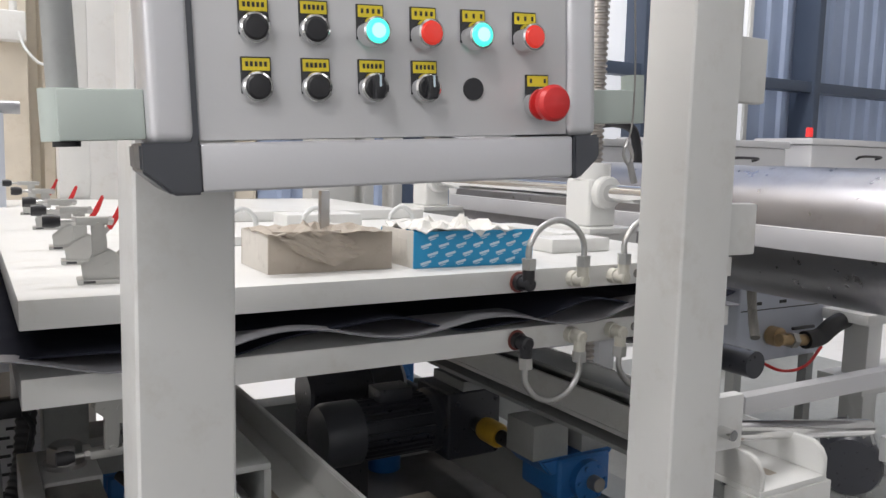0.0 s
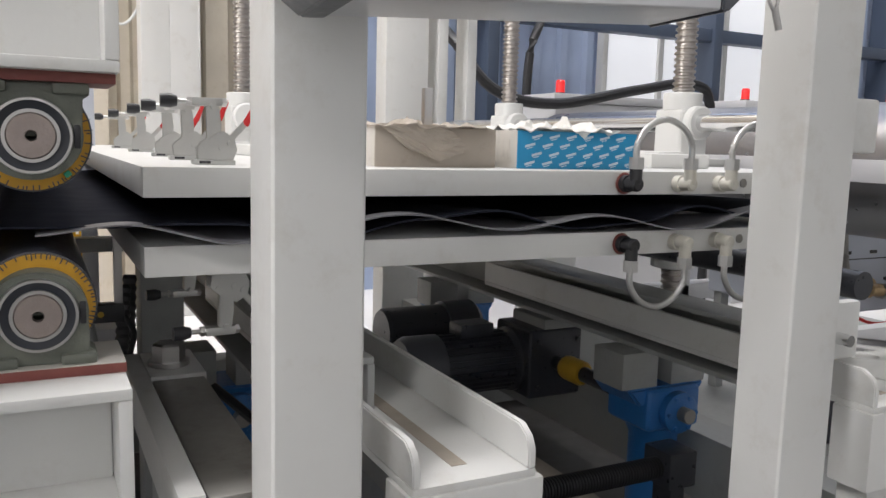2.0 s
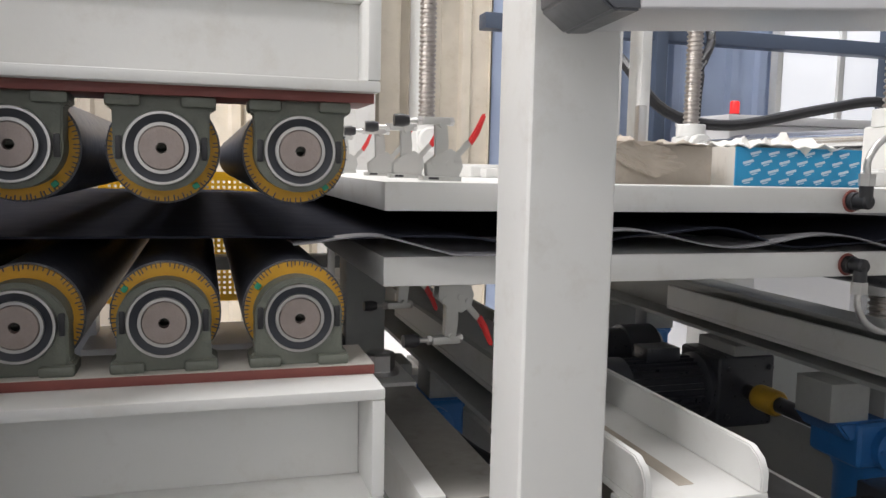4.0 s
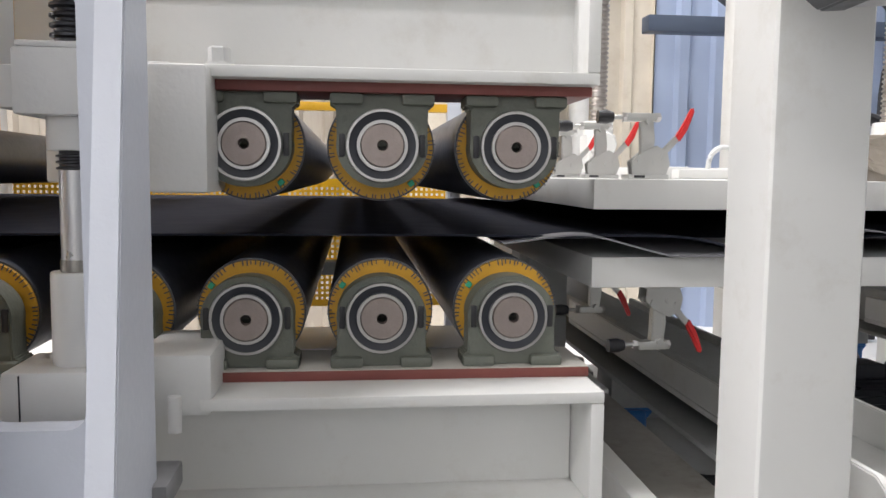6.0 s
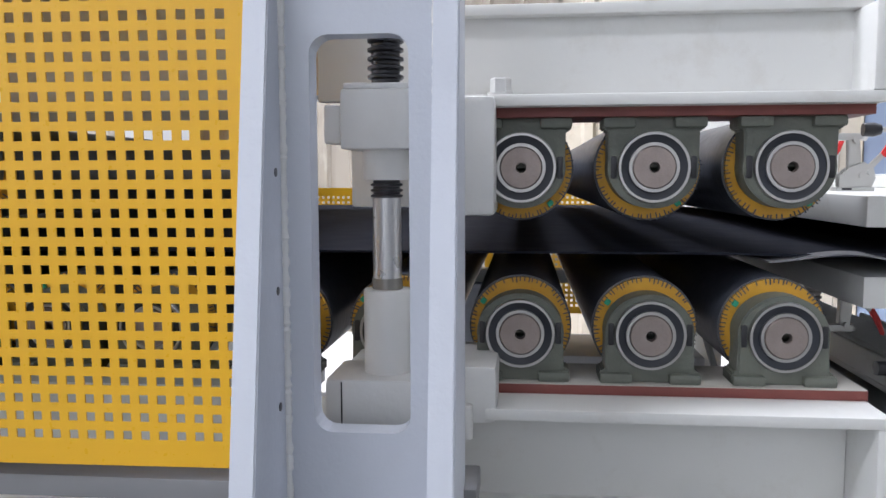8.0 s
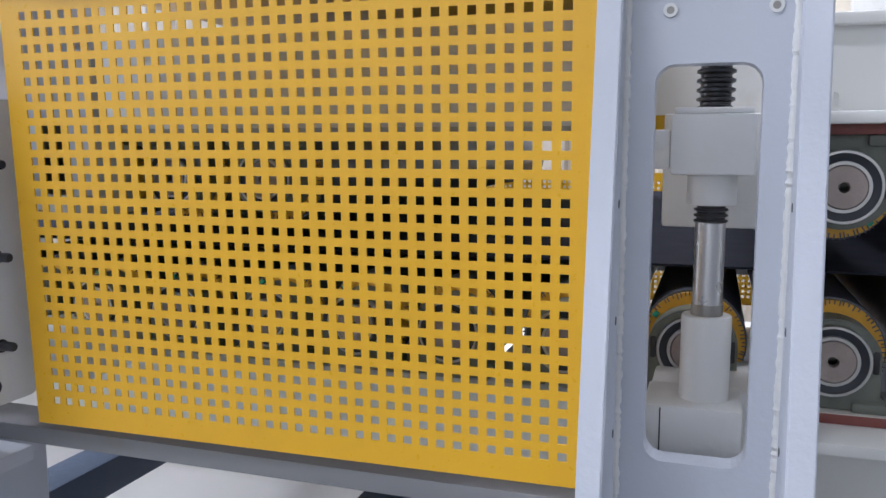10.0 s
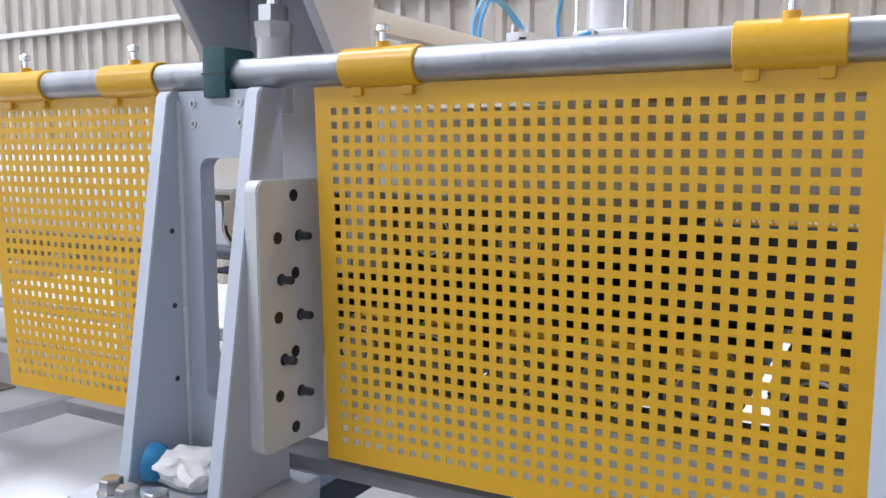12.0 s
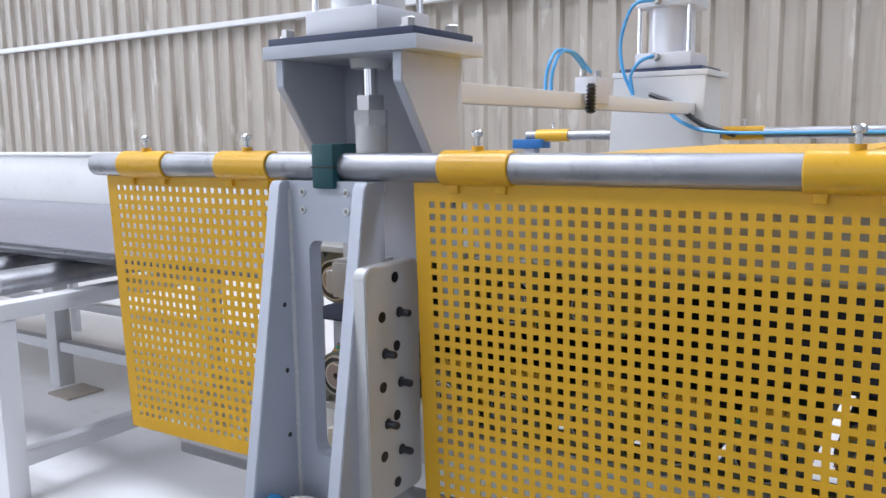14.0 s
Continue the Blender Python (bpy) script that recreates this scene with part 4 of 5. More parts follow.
TUBES = mat("dull_plated_tube", (0.55, 0.55, 0.54), 0.32, 0.8, var=0.1, scale=20, bump=0.004)
CREAM = mat("cream_fitting_plastic", (0.62, 0.60, 0.53), 0.4, var=0.06, scale=20)


def cooling_fittings():
    for z, s in ((0.968, 1), (0.862, -1)):
        for k, x in enumerate((1.082, 1.205, 1.305, 1.42)):
            f = thing("pipe_elbow", "black push-in pipe elbow with red sealant" if k == 0 else "white plastic pipe elbow on the platen edge", "pipe fitting", (x, 0.10, z), "pipe elbows")
            m = BLACK if k == 0 else CREAM
            part("thread_boss", rod((0, 0.0, 0), (0, -0.016, 0), 0.015, 20, 0.001), m, f)
            part("body", rod((0, -0.012, 0), (0, -0.042, 0), 0.0125, 18, 0.003), m, f)
            part("neck", rod((0, -0.032, 0), (0, -0.032, s * 0.028), 0.011, 18, 0.001), m, f)
            part("collar_nut", lathe([(0.0135, 0.0), (0.0135, 0.02)], (0, -0.032, s * 0.026), (0, 0, s), 6), TUBES, f, "plated hexagon collar nut")
            if k == 0:
                part("sealant", lathe([(0.0165, 0), (0.019, 0.002), (0.017, 0.004)], (0, -0.001, 0), (0, -1, 0), 20), REDOX, f, "rust-red thread sealant")
        for xa, xb in ((1.082, 1.205), (1.305, 1.42)):
            y, zz = 0.068, z + s * 0.046
            u = thing("u_tube", "bent pale cooling tube joining two elbows", "tube", (0, 0, 0), "cooling tubes")
            part("bend", tube([(xa, y, zz - s * 0.01), (xa, y, zz + s * 0.022), (xa + 0.022, y, zz + s * 0.052), ((xa + xb) / 2, y, zz + s * 0.066), (xb - 0.022, y, zz + s * 0.052), (xb, y, zz + s * 0.022), (xb, y, zz - s * 0.01)], 0.0058, 12, None, 5), TUBES, u)


cooling_fittings()


def lift_screw(x, y, low=True):
    t = thing("lift_screw", "steel lifting screw in a white cast nut on the platen", "lifting screw", (x, y, 0), "lifting screws")
    part("screw", thread(0.030, 1.15, 2.35, 0.016, 0.0055, (0, 0, 0), "z", 22), THREAD, t, "worn steel trapezoid thread")
    part("nut_top", lathe([(0.052, 1.135), (0.052, 1.178), (0.049, 1.181)], (0, 0, 0), "z", 32), WHITE, t)
    part("nut_housing", box(-0.05, 0.05, -0.052, 0.052, 1.005, 1.137, 0.012, 3), WHITE, t)
    part("foot_pad", box(-0.085, 0.085, -0.10, 0.10, 0.989, 1.006, 0.003), WHITE, t)
    part("side_flange", lathe([(0.045, 0), (0.045, 0.022), (0.04, 0.026)], (0, -0.052, 1.10), (0, -1, 0), 28), WHITE, t)
    if low:
        part("lower_screw", thread(0.030, 0.46, 0.72, 0.016, 0.0055, (0, 0, 0), "z", 22), THREAD, t)
        part("lower_nut", lathe([(0.045, 0.70), (0.06, 0.705), (0.06, 0.735), (0.046, 0.74), (0.046, 0.841)], (0, 0, 0), "z", 28), WHITE, t)
    return t


for p in ((1.75, 0.685), (1.75, 1.595), (0.806, 1.79)):
    lift_screw(*p)
t = thing("guide_shaft", "polished chrome shaft across the platen in white bearing blocks", "shaft", (0, 0, 0))
part("shaft", rod((1.75, 0.35, 1.10), (1.75, 2.05, 1.10), 0.0235, 28, 0.002), CHROME, t)
for y in (0.16,):
    part("bearing_block", box(1.60, 1.64, y - 0.03, y + 0.03, 0.989, 1.135, 0.012, 3), WHITE, t)
t = thing("lower_guide_shaft", "dark steel shaft under the lower platen", "shaft", (0, 0, 0))
part("shaft", rod((1.68, 0.05, 0.76), (1.68, 2.2, 0.76), 0.03, 20), MOTOR, t)
t = thing("clamping_fixture", "white flat bars and blocks on the dusty platen", "frame", (0, 0, 0.989))
for x0, x1, y0, y1, h in ((0.62, 1.5, 0.62, 0.66, 0.02), (0.62, 1.5, 1.2, 1.25, 0.03), (0.60, 0.66, 0.66, 1.2, 0.025), (1.38, 1.45, 0.35, 0.62, 0.035), (1.30, 1.46, 0.28, 0.36, 0.03), (0.9, 1.1, 0.8, 0.9, 0.05)):
    part("bar", box(x0, x1, y0, y1, 0, h, 0.004), WHITE, t)
for x in (0.74, 0.92, 1.15):
    part("cable_loop", tube([(x, 0.75, 0.0), (x + 0.005, 0.75, 0.05), (x + 0.035, 0.75, 0.07), (x + 0.065, 0.75, 0.05), (x + 0.07, 0.75, 0)], 0.006, 8), TUBEW, t)
t = thing("gantry", "white steel frame standing behind the platens", "frame", (0, 0, 0))
for x, w in ((0.55, 0.11), (1.58, 0.21), (1.84, 0.05), (1.99, 0.05)):
    part("upright", box(x, x + w, 2.38, 2.5, 0, 2.4, 0.006), WHITE, t)
part("top_beam", box(0.4, 2.3, 2.38, 2.5, 1.9, 2.0, 0.006), WHITE, t)
part("side_beam", box(1.55, 1.63, -0.05, 2.38, 1.86, 1.94, 0.006), WHITE, t)
part("side_beam", box(0.42, 0.474, -0.05, 2.38, 2.2, 2.28, 0.006), WHITE, t)


# ---------------- under the platens ----------------
def screw_jack(x, y, shaft=True):
    t = thing("screw_jack", "blue cast screw jack on a round blue column", "screw jack", (x, y, -0.045), "screw jacks")
    part("gear_case", box(-0.085, 0.085, -0.075, 0.09, 0.375, 0.485, 0.018, 3), BLUE, t)
    part("mount_lug", prism([(-0.14, 0.487), (0.11, 0.487), (0.085, 0.455), (-0.10, 0.44)], -0.06, 0.09, "xz", 0.006), BLUE, t)
    part("column", lathe([(0.062, 0.045), (0.062, 0.345), (0.075, 0.375)], (0, 0, 0), "z", 32), BLUE, t)
    c = part("input_flange", lathe([(0.052, 0), (0.052, 0.022), (0.046, 0.026)], (0, -0.075, 0.425), (0, -1, 0), 32), BLUE, t)
    for k in range(6):
        a = radians(60 * k)
        part("flange_bolt", hexbolt((0.042 * math.cos(a), -0.098, 0.425 + 0.042 * math.sin(a)), (0, -1, 0), 0.011, 0.008, False), BLUE, c)
    part("stub_shaft", rod((0, -0.1, 0.425), (0, -0.130, 0.425), 0.019, 20, 0.002), RAWSTEEL, t, "dull steel stub shaft")
    for dx in (-0.10, 0.055):
        part("packing_block", box(dx - 0.055, dx + 0.055, -0.055, 0.06, 0.487, 0.5775, 0.002), GREYSTEEL, t)
        part("hex_bolt", hexbolt((dx, -0.03, 0.487), (0, 0, -1), 0.022, 0.018), STEEL, t)
    return t


for p in ((1.575, 0.53), (1.575, 1.60), (0.575, 0.92)):
    screw_jack(*p)


def gear_motor(y, z):
    t = thing("gear_motor", "black finned electric gear motor coupled to the blue jacks", "electric motor", (1.555, y, z))
    part("gearbox", box(-0.10, 0.09, -0.10, 0.10, -0.105, 0.105, 0.014, 3), MOTOR, t)
    for k in range(4):
        part("case_bolt", hexbolt((-0.07 + 0.14 * (k % 2), -0.1, -0.07 + 0.14 * (k // 2)), (0, -1, 0), 0.014, 0.01, False), MOTOR, t)
    part("flange", lathe([(0.098, 0), (0.098, 0.018), (0.08, 0.03)], (-0.10, 0, 0), (-1, 0, 0), 36), MOTOR, t)
    part("motor_body", lathe([(0.08, 0.02), (0.08, 0.27)], (-0.10, 0, 0), (-1, 0, 0), 36), MOTOR, t)
    for k in range(26):
        a = 2 * math.pi * k / 26
        b = box(-0.355, -0.135, -0.002, 0.002, 0.078, 0.091)
        b.transform(Matrix.Rotation(a, 4, "X"))
        part("cooling_fin", b, MOTOR, t)
    part("fan_cowl", lathe([(0.094, 0.0), (0.095, 0.095), (0.085, 0.115), (0.04, 0.12)], (-0.36, 0, 0), (-1, 0, 0), 40), CHARCOAL, t, "smooth charcoal fan cowl")
    part("terminal_box", box(-0.30, -0.19, -0.04, 0.04, 0.085, 0.125, 0.006), MOTOR, t)
    part("top_plate", box(-0.05, 0.09, -0.10, 0.08, 0.105, 0.135, 0.002), GREYSTEEL, t)
    for k in range(2):
        part("stud", hexbolt((0.0 + 0.05 * k, -0.06, 0.135), "z", 0.018, 0.03), STEEL, t)
    for s in (-1, 1):
        c = part("coupling", lathe([(0.034, 0), (0.036, 0.01), (0.036, 0.075), (0.030, 0.085)], (0, s * 0.15, 0), (0, s, 0), 28), GOLD, t, "worn yellow shaft coupling")
        part("drive_shaft", rod((0, s * 0.1, 0), (0, s * 0.36, 0), 0.022, 18), MOTOR, c)
    return t


gear_motor(1.04, 0.380)
t = thing("gear_motor", "black electric motor with a smooth charcoal cowl", "electric motor", (1.22, 1.40, 0.40))
part("motor_body", lathe([(0.075, 0), (0.082, 0.01), (0.082, 0.22)], (-0.05, 0, 0), (1, 0, 0), 32), MOTOR, t)
part("fan_cowl", lathe([(0.092, 0.0), (0.093, 0.11), (0.075, 0.13)], (0.17, 0, 0), (1, 0, 0), 36), CHARCOAL, t)
part("foot", box(-0.05, 0.16, -0.07, 0.07, -0.40, -0.07, 0.004), MOTOR, t)


def channel_beam(name, label, x0, x1, y0, y1, z0, z1, material):
    t = thing(name, label, "beam", (0, 0, 0))
    part("web", box(x1 - 0.012, x1, y0, y1, z0 + 0.012, z1 - 0.012), material, t)
    part("top_flange", box(x0, x1, y0, y1, z1 - 0.012, z1, 0.003), material, t)
    part("bottom_flange", box(x0, x1, y0, y1, z0, z0 + 0.012, 0.003), material, t)
    return t


channel_beam("cross_beam", "grey steel channel beam under the lower platen", 1.49, 1.60, 0.06, 2.3, 0.532, 0.672, GREYSTEEL)
channel_beam("cross_beam", "grey steel channel beam under the lower platen", 0.55, 0.66, 0.20, 2.3, 0.532, 0.672, GREYSTEEL)
t = thing("base_frame", "grey painted steel base frame on the floor", "base frame", (0, 0, 0))
part("base_beam", box(0.3, 2.6, 1.62, 1.72, 0.02, 0.3, 0.005), GREYSTEEL, t)
part("base_beam", box(1.68, 1.80, -0.1, 2.4, 0.12, 0.30, 0.005), GREYSTEEL, t)
part("base_column", box(0.362, 0.455, 0.84, 0.94, 0.0, 0.841, 0.005), GREYSTEEL, t)
part("base_beam", box(0.9, 1.02, 0.5, 2.4, 0.02, 0.18, 0.005), GREYSTEEL, t)
t = thing("bolted_bar", "dull steel bar with a big hexagon bolt, worn bare", "steel bar", (0, 0, 0))
part("bar", box(0.335, 0.425, -0.08, 0.44, 0.565, 0.60, 0.003), RAWSTEEL, t)
part("side_rail", box(0.300, 0.332, -0.08, 0.62, 0.53, 0.606, 0.003), WHITE, t)
part("bolt", hexbolt((0.375, 0.52, 0.606), "z", 0.052, 0.042), STEEL, t, "large bright hexagon bolt")
part("ledge", box(0.333, 0.43, 0.442, 0.62, 0.56, 0.606, 0.004), WHITE, t)
part("stand", box(0.35, 0.42, 0.46, 0.60, 0.0, 0.56, 0.004), GREYSTEEL, t)


def tray(x0, x1, y0, y1, zb, zt):
    t = thing("drip_tray", "white painted steel channel with rounded lips, dusty inside", "tray", (0, 0, 0), "drip trays")
    part("pan", box(x0, x1, y0, y1, zb - 0.012, zb, 0.002), WHITE, t)
    for a in (x0, x1 - 0.012):
        c = 0.03
        poly = [(y0, zb), (y1, zb), (y1, zt), (y0 + c, zt), (y0 + 0.01, zt - 0.012), (y0, zt - c)]
        part("lip", prism(poly, a, a + 0.012, "yz", 0.002), WHITE, t)
    part("support", box(x0 - 0.005, x1 + 0.012, y0 - 0.004, y0 + 0.08, zb - 0.16, zb - 0.012, 0.004), WHITE, t)
    part("support_leg", box(x0 + 0.02, x1 - 0.02, y0 + 0.01, y0 + 0.075, 0.0, zb - 0.16, 0.004), WHITE, t)
    part("dust_strip", box((x0 + x1) / 2 - 0.012, (x0 + x1) / 2 + 0.012, y0 + 0.05, y1 - 0.02, zb, zb + 0.001), CARD, t, "strip of brown dust")


tray(0.585, 0.775, -0.12, 1.3, 0.582, 0.64)
tray(1.50, 1.70, -0.12, 1.3, 0.575, 0.64)


def hose(name, label, pts, r, m=HOSE, cat="hose"):
    t = thing(name, label, cat, (0, 0, 0), "loose hoses")
    part("run", tube(pts, r, 10, None, 6), m, t)


hose("cable", "black cable lying under the machine", [(0.47, 1.4, 0.02), (0.75, 1.2, 0.12), (1.0, 1.35, 0.03), (1.25, 1.15, 0.09), (1.5, 1.0, 0.02)], 0.012)
hose("cable", "black cable lying under the machine", [(0.95, 1.0, 0.02), (1.15, 0.8, 0.10), (1.3, 0.95, 0.07), (1.45, 0.75, 0.02)], 0.01)
def ribbed(pts, r):
    """A bent conduit whose wall swells and narrows along its length."""
    b = tube(pts, r, 12, None, 14)
    me = len(b.verts) // 12
    b.verts.ensure_lookup_table()
    for k in range(me):
        ring = [b.verts[k * 12 + i] for i in range(12)]
        c = sum((v.co for v in ring), Vector()) / 12
        for v in ring:
            v.co = c + (v.co - c) * (1.0 if k % 2 else 0.78)
    return b


for pts, r in (([(0.33, 0.86, 0.70), (0.32, 0.82, 0.58), (0.30, 0.78, 0.48), (0.25, 0.74, 0.40), (0.20, 0.70, 0.30), (0.17, 0.66, 0.16), (0.16, 0.64, 0.02)], 0.016),
               ([(0.345, 0.88, 0.72), (0.335, 0.85, 0.58), (0.31, 0.80, 0.44), (0.31, 0.76, 0.30), (0.33, 0.72, 0.16), (0.36, 0.70, 0.02)], 0.016)):
    t = thing("corrugated_hose", "ribbed grey-black conduit hanging under the platen", "hose", (0, 0, 0), "ribbed conduits")
    part("run", ribbed(pts, r), CONDUIT, t)
c = thing("blower_cabinet", "pale grey cabinet with rows of louvre slots under the machine", "cabinet", (-0.30, 1.50, 0))
face = part("body", box(0, 0.70, 0, 0.36, 0.03, 0.46, 0.006), PANEL, c)
for r in range(9):
    for k in range(11):
        x = 0.03 + 0.058 * k + (0.026 if r % 2 else 0)
        part("louvre_slot", box(x, x + 0.042, -0.0015, 0.003, 0.16 + 0.027 * r, 0.169 + 0.027 * r), BLACK, face, smooth=False)
part("plinth", box(0.02, 0.68, 0.02, 0.34, 0, 0.03), MOTOR, c)
hose("cable", "grey cable hanging beside the roller frame", [(0.17, 0.6, 0.02), (0.23, 0.62, 0.25), (0.27, 0.7, 0.48), (0.25, 0.9, 0.7)], 0.008, GREYSTEEL)
hose("cable", "black cable looping out from under the platen", [(0.5, 0.75, 0.48), (0.62, 0.55, 0.40), (0.72, 0.5, 0.42), (0.8, 0.7, 0.44)], 0.011)
for k, (cx, cy, r) in enumerate(((1.16, 0.62, 0.16), (1.24, 0.58, 0.13), (1.08, 0.70, 0.19), (0.62, 0.85, 0.15))):
    loop = [(cx + r * math.cos(a * 0.7 + k), cy + 0.8 * r * math.sin(a * 0.7 + k), 0.022 + 0.02 * k + 0.012 * math.sin(a * 1.3 + k)) for a in range(10)]
    hose("cable_loop", "loose black cable loop lying on the dark floor", loop, 0.0085)
b = thread(0.026, 0.0, 0.36, 0.008, 0.004, (0, 0, 0), "x", 18)
t = thing("drag_conduit", "ribbed black flexible conduit with a square end block", "conduit", (1.08, 0.34, 0.30))
part("bellows", b, HOSE, t)
part("end_block", box(0.34, 0.42, -0.045, 0.045, -0.04, 0.045, 0.005), MOTOR, t)
part("stand", box(0.36, 0.40, -0.03, 0.03, -0.30, -0.04), MOTOR, t)
# Added sheet for the dark, dirty floor; its front strip cuts bounce light.
t = thing("dark_floor_sheet", "dark mottled sheet added over the floor under the platens", "floor mat", (0, 0, 0))
part("mat", box(-0.10, 1.88, -0.615, 2.3, 0.0, 0.004, 0.001), DARKFLOOR, t)
t = thing("pallet_board", "pale brown board lying on the floor under the machine", "board", (1.25, 1.0, 0.004))
part("board", box(-0.3, 0.35, -0.25, 0.3, 0.0, 0.015, 0.002), CARD, t)


# ---------------- machines beyond the far post ----------------
def big_drum():
    t = thing("cooling_drum", "large polished steel cooling drum with oily smears", "drum", (2.43, 0, 0.982))
    m = mat("smeared_steel", (0.36, 0.355, 0.37), 0.30, 1.0, var=0.25, scale=1.6, grain=20, bump=0, dirt=0.6, dirt_color=(0.17, 0.165, 0.17))
    part("shell", lathe([(0.19, -0.25), (0.202, -0.245), (0.202, 2.2), (0.19, 2.21)], (0, 0, 0), "y", 64), m, t)
    part("journal", lathe([(0.05, -0.4), (0.05, -0.25)], (0, 0, 0), "y", 28), STEEL, t)
    part("wiper_bar", box(-0.232, -0.200, -0.25, 2.2, -0.030, 0.032, 0.002), ALU, t, "bright wiper bar")
    part("stand", box(-0.12, 0.12, 2.22, 2.4, -0.982, 0.1, 0.01), WHITE, t)
    part("stand", box(-0.10, 0.10, -0.42, -0.30, -0.982, 0.08, 0.01), WHITE, t)


big_drum()
t = thing("post_plates", "white guide plates and lugs bolted behind the post", "bracket", (-0.035, -0.045, 0))
part("guide_plate", box(1.326, 1.395, -0.06, -0.045, 0.62, 1.9, 0.003), WHITE, t)
part("rusty_strip", box(1.372, 1.382, -0.066, -0.06, 1.13, 1.28), REDOX, t, "rusty strip")
for z0, z1 in ((1.03, 1.12), (0.68, 0.78), (1.29, 1.40)):
    part("lug", box(1.36, 1.46, -0.085, -0.06, z0, z1, 0.006), WHITE, t)
part("slot", box(1.35, 1.357, -0.0615, -0.0600, 0.82, 0.92), BLACK, t)
part("tie_tube", rod((1.36, -0.01, 0.70), (2.06, 0.045, 0.585), 0.020, 24), CHROME, t, "chrome tube")
part("pin", rod((1.40, -0.075, 0.72), (1.40, -0.115, 0.72), 0.01, 14), CHROME, t)
for k, (x, y, z) in enumerate(((2.9, 2.9, 1.33), (4.4, 2.9, 1.36), (5.9, 2.9, 1.40))):
    t = thing("drive_cabinet", "pale grey drive cabinet with a red beacon on top", "cabinet", (x, y, 0), "drive cabinets")
    part("body", box(-0.05, 1.15, 0, 0.5, 0.0 if k else 0.98, z - 0.05, 0.015, 3), PANEL, t)
    if k == 0:
        part("stand", box(0.1, 1.0, 0.1, 0.4, 0, 0.98, 0.01), PANEL, t)
    part("lid", box(-0.07, 1.17, -0.02, 0.52, z - 0.048, z, 0.008), PANEL, t)
    part("beacon_base", lathe([(0.032, 0), (0.032, 0.012)], (0.05, 0.1, z), "z", 20), BLACK, t)
    part("beacon", lathe([(0.027, 0.012), (0.027, 0.075), (0.02, 0.085)], (0.05, 0.1, z), "z", 20), LAMPRED, t, "red warning beacon")
    part("lid_handle", tube([(0.5, -0.02, z - 0.15), (0.5, -0.07, z - 0.13), (0.75, -0.07, z - 0.13), (0.75, -0.02, z - 0.15)], 0.01, 8), BLACK, t)
hose("thick_cable", "thick black cable arching over the drive cabinet", [(2.2, 3.9, 2.1), (2.2, 3.0, 1.62), (2.35, 2.75, 1.32), (2.75, 2.75, 1.26), (3.3, 2.75, 1.36), (3.75, 2.75, 1.42), (3.9, 2.75, 1.25), (3.92, 2.75, 0.5), (3.92, 2.75, 0.02)], 0.03)
hose("thick_cable", "thick black cable hanging from the beam", [(3.2, 3.92, 2.2), (3.25, 3.7, 1.9), (3.1, 3.6, 1.5), (3.1, 3.6, 0.02)], 0.03)
t = thing("side_machine", "pale painted machine frame with pumps beside the drum", "machine", (0, 0, 0))
for x in (2.9, 3.7):
    for y in (0.2, 1.9):
        part("upright", box(x, x + 0.1, y, y + 0.1, 0, 0.86, 0.006), PANEL, t)
for y in (0.2, 1.9):
    part("rail", box(2.6, 4.2, y, y + 0.1, 0.3, 0.38, 0.006), PANEL, t)
    part("rail", box(2.6, 4.2, y, y + 0.1, 0.78, 0.86, 0.006), PANEL, t)
# Added grey slab, standing for the darker floor beside the drum.
part("floor_slab", box(1.9, 4.6, 0.1, 2.3, 0.0, 0.06, 0.01), GREYSTEEL, t, "grey slab added over the floor")
for x, y, z in ((2.40, 0.62, 0.20), (2.62, 0.40, 0.24)):
    m_ = part("motor", lathe([(0.09, 0), (0.10, 0.02), (0.10, 0.22), (0.085, 0.25)], (x, y, z), (0.8, 0.6, 0), 32), MOTOR, t, "dark grey motor")
    for k in range(18):
        q = box(0.02, 0.22, -0.002, 0.002, 0.097, 0.108)
        q.transform(Matrix.Translation((x, y, z)) @ Matrix.Rotation(math.atan2(0.6, 0.8), 4, "Z") @ Matrix.Rotation(2 * math.pi * k / 18, 4, "X"))
        part("cooling_fin", q, GREYSTEEL, m_)
    part("motor_foot", box(x, x + 0.14, y + 0.02, y + 0.14, 0.06 if y > 0.2 else 0.0, z - 0.07, 0.004), GREYSTEEL, t)
part("front_rail", box(1.95, 2.95, 0.28, 0.32, 0.54, 0.59, 0.003), PANEL, t, "pale grey flat rail")
part("rail_foot", box(2.86, 2.92, 0.28, 0.32, 0.06, 0.54, 0.003), PANEL, t)
c = thing("pump_cabinet", "pale blue-grey pump cabinet with a brass valve and hoses", "cabinet", (2.62, 0.86, 0))
body = part("body", box(0, 0.50, 0, 0.55, 0.46, 1.02, 0.012, 3), LAVENDER, c)
part("panel_joint", box(0.01, 0.49, -0.0012, 0.004, 0.655, 0.659), BLACK, body)
for x in (0.08, 0.22, 0.36):
    part("small_label", box(x, x + 0.04, -0.0015, 0.004, 0.675, 0.687), INK, body)
part("handle", tube([(0.10, 0, 0.88), (0.10, -0.03, 0.86), (0.24, -0.03, 0.86), (0.24, 0, 0.88)], 0.012, 8), BLACK, body, "black grab handle")
for x in (0.02, 0.44):
    for y in (0.02, 0.49):
        part("leg", box(x, x + 0.04, y, y + 0.04, 0.06, 0.46), GREYSTEEL, c)
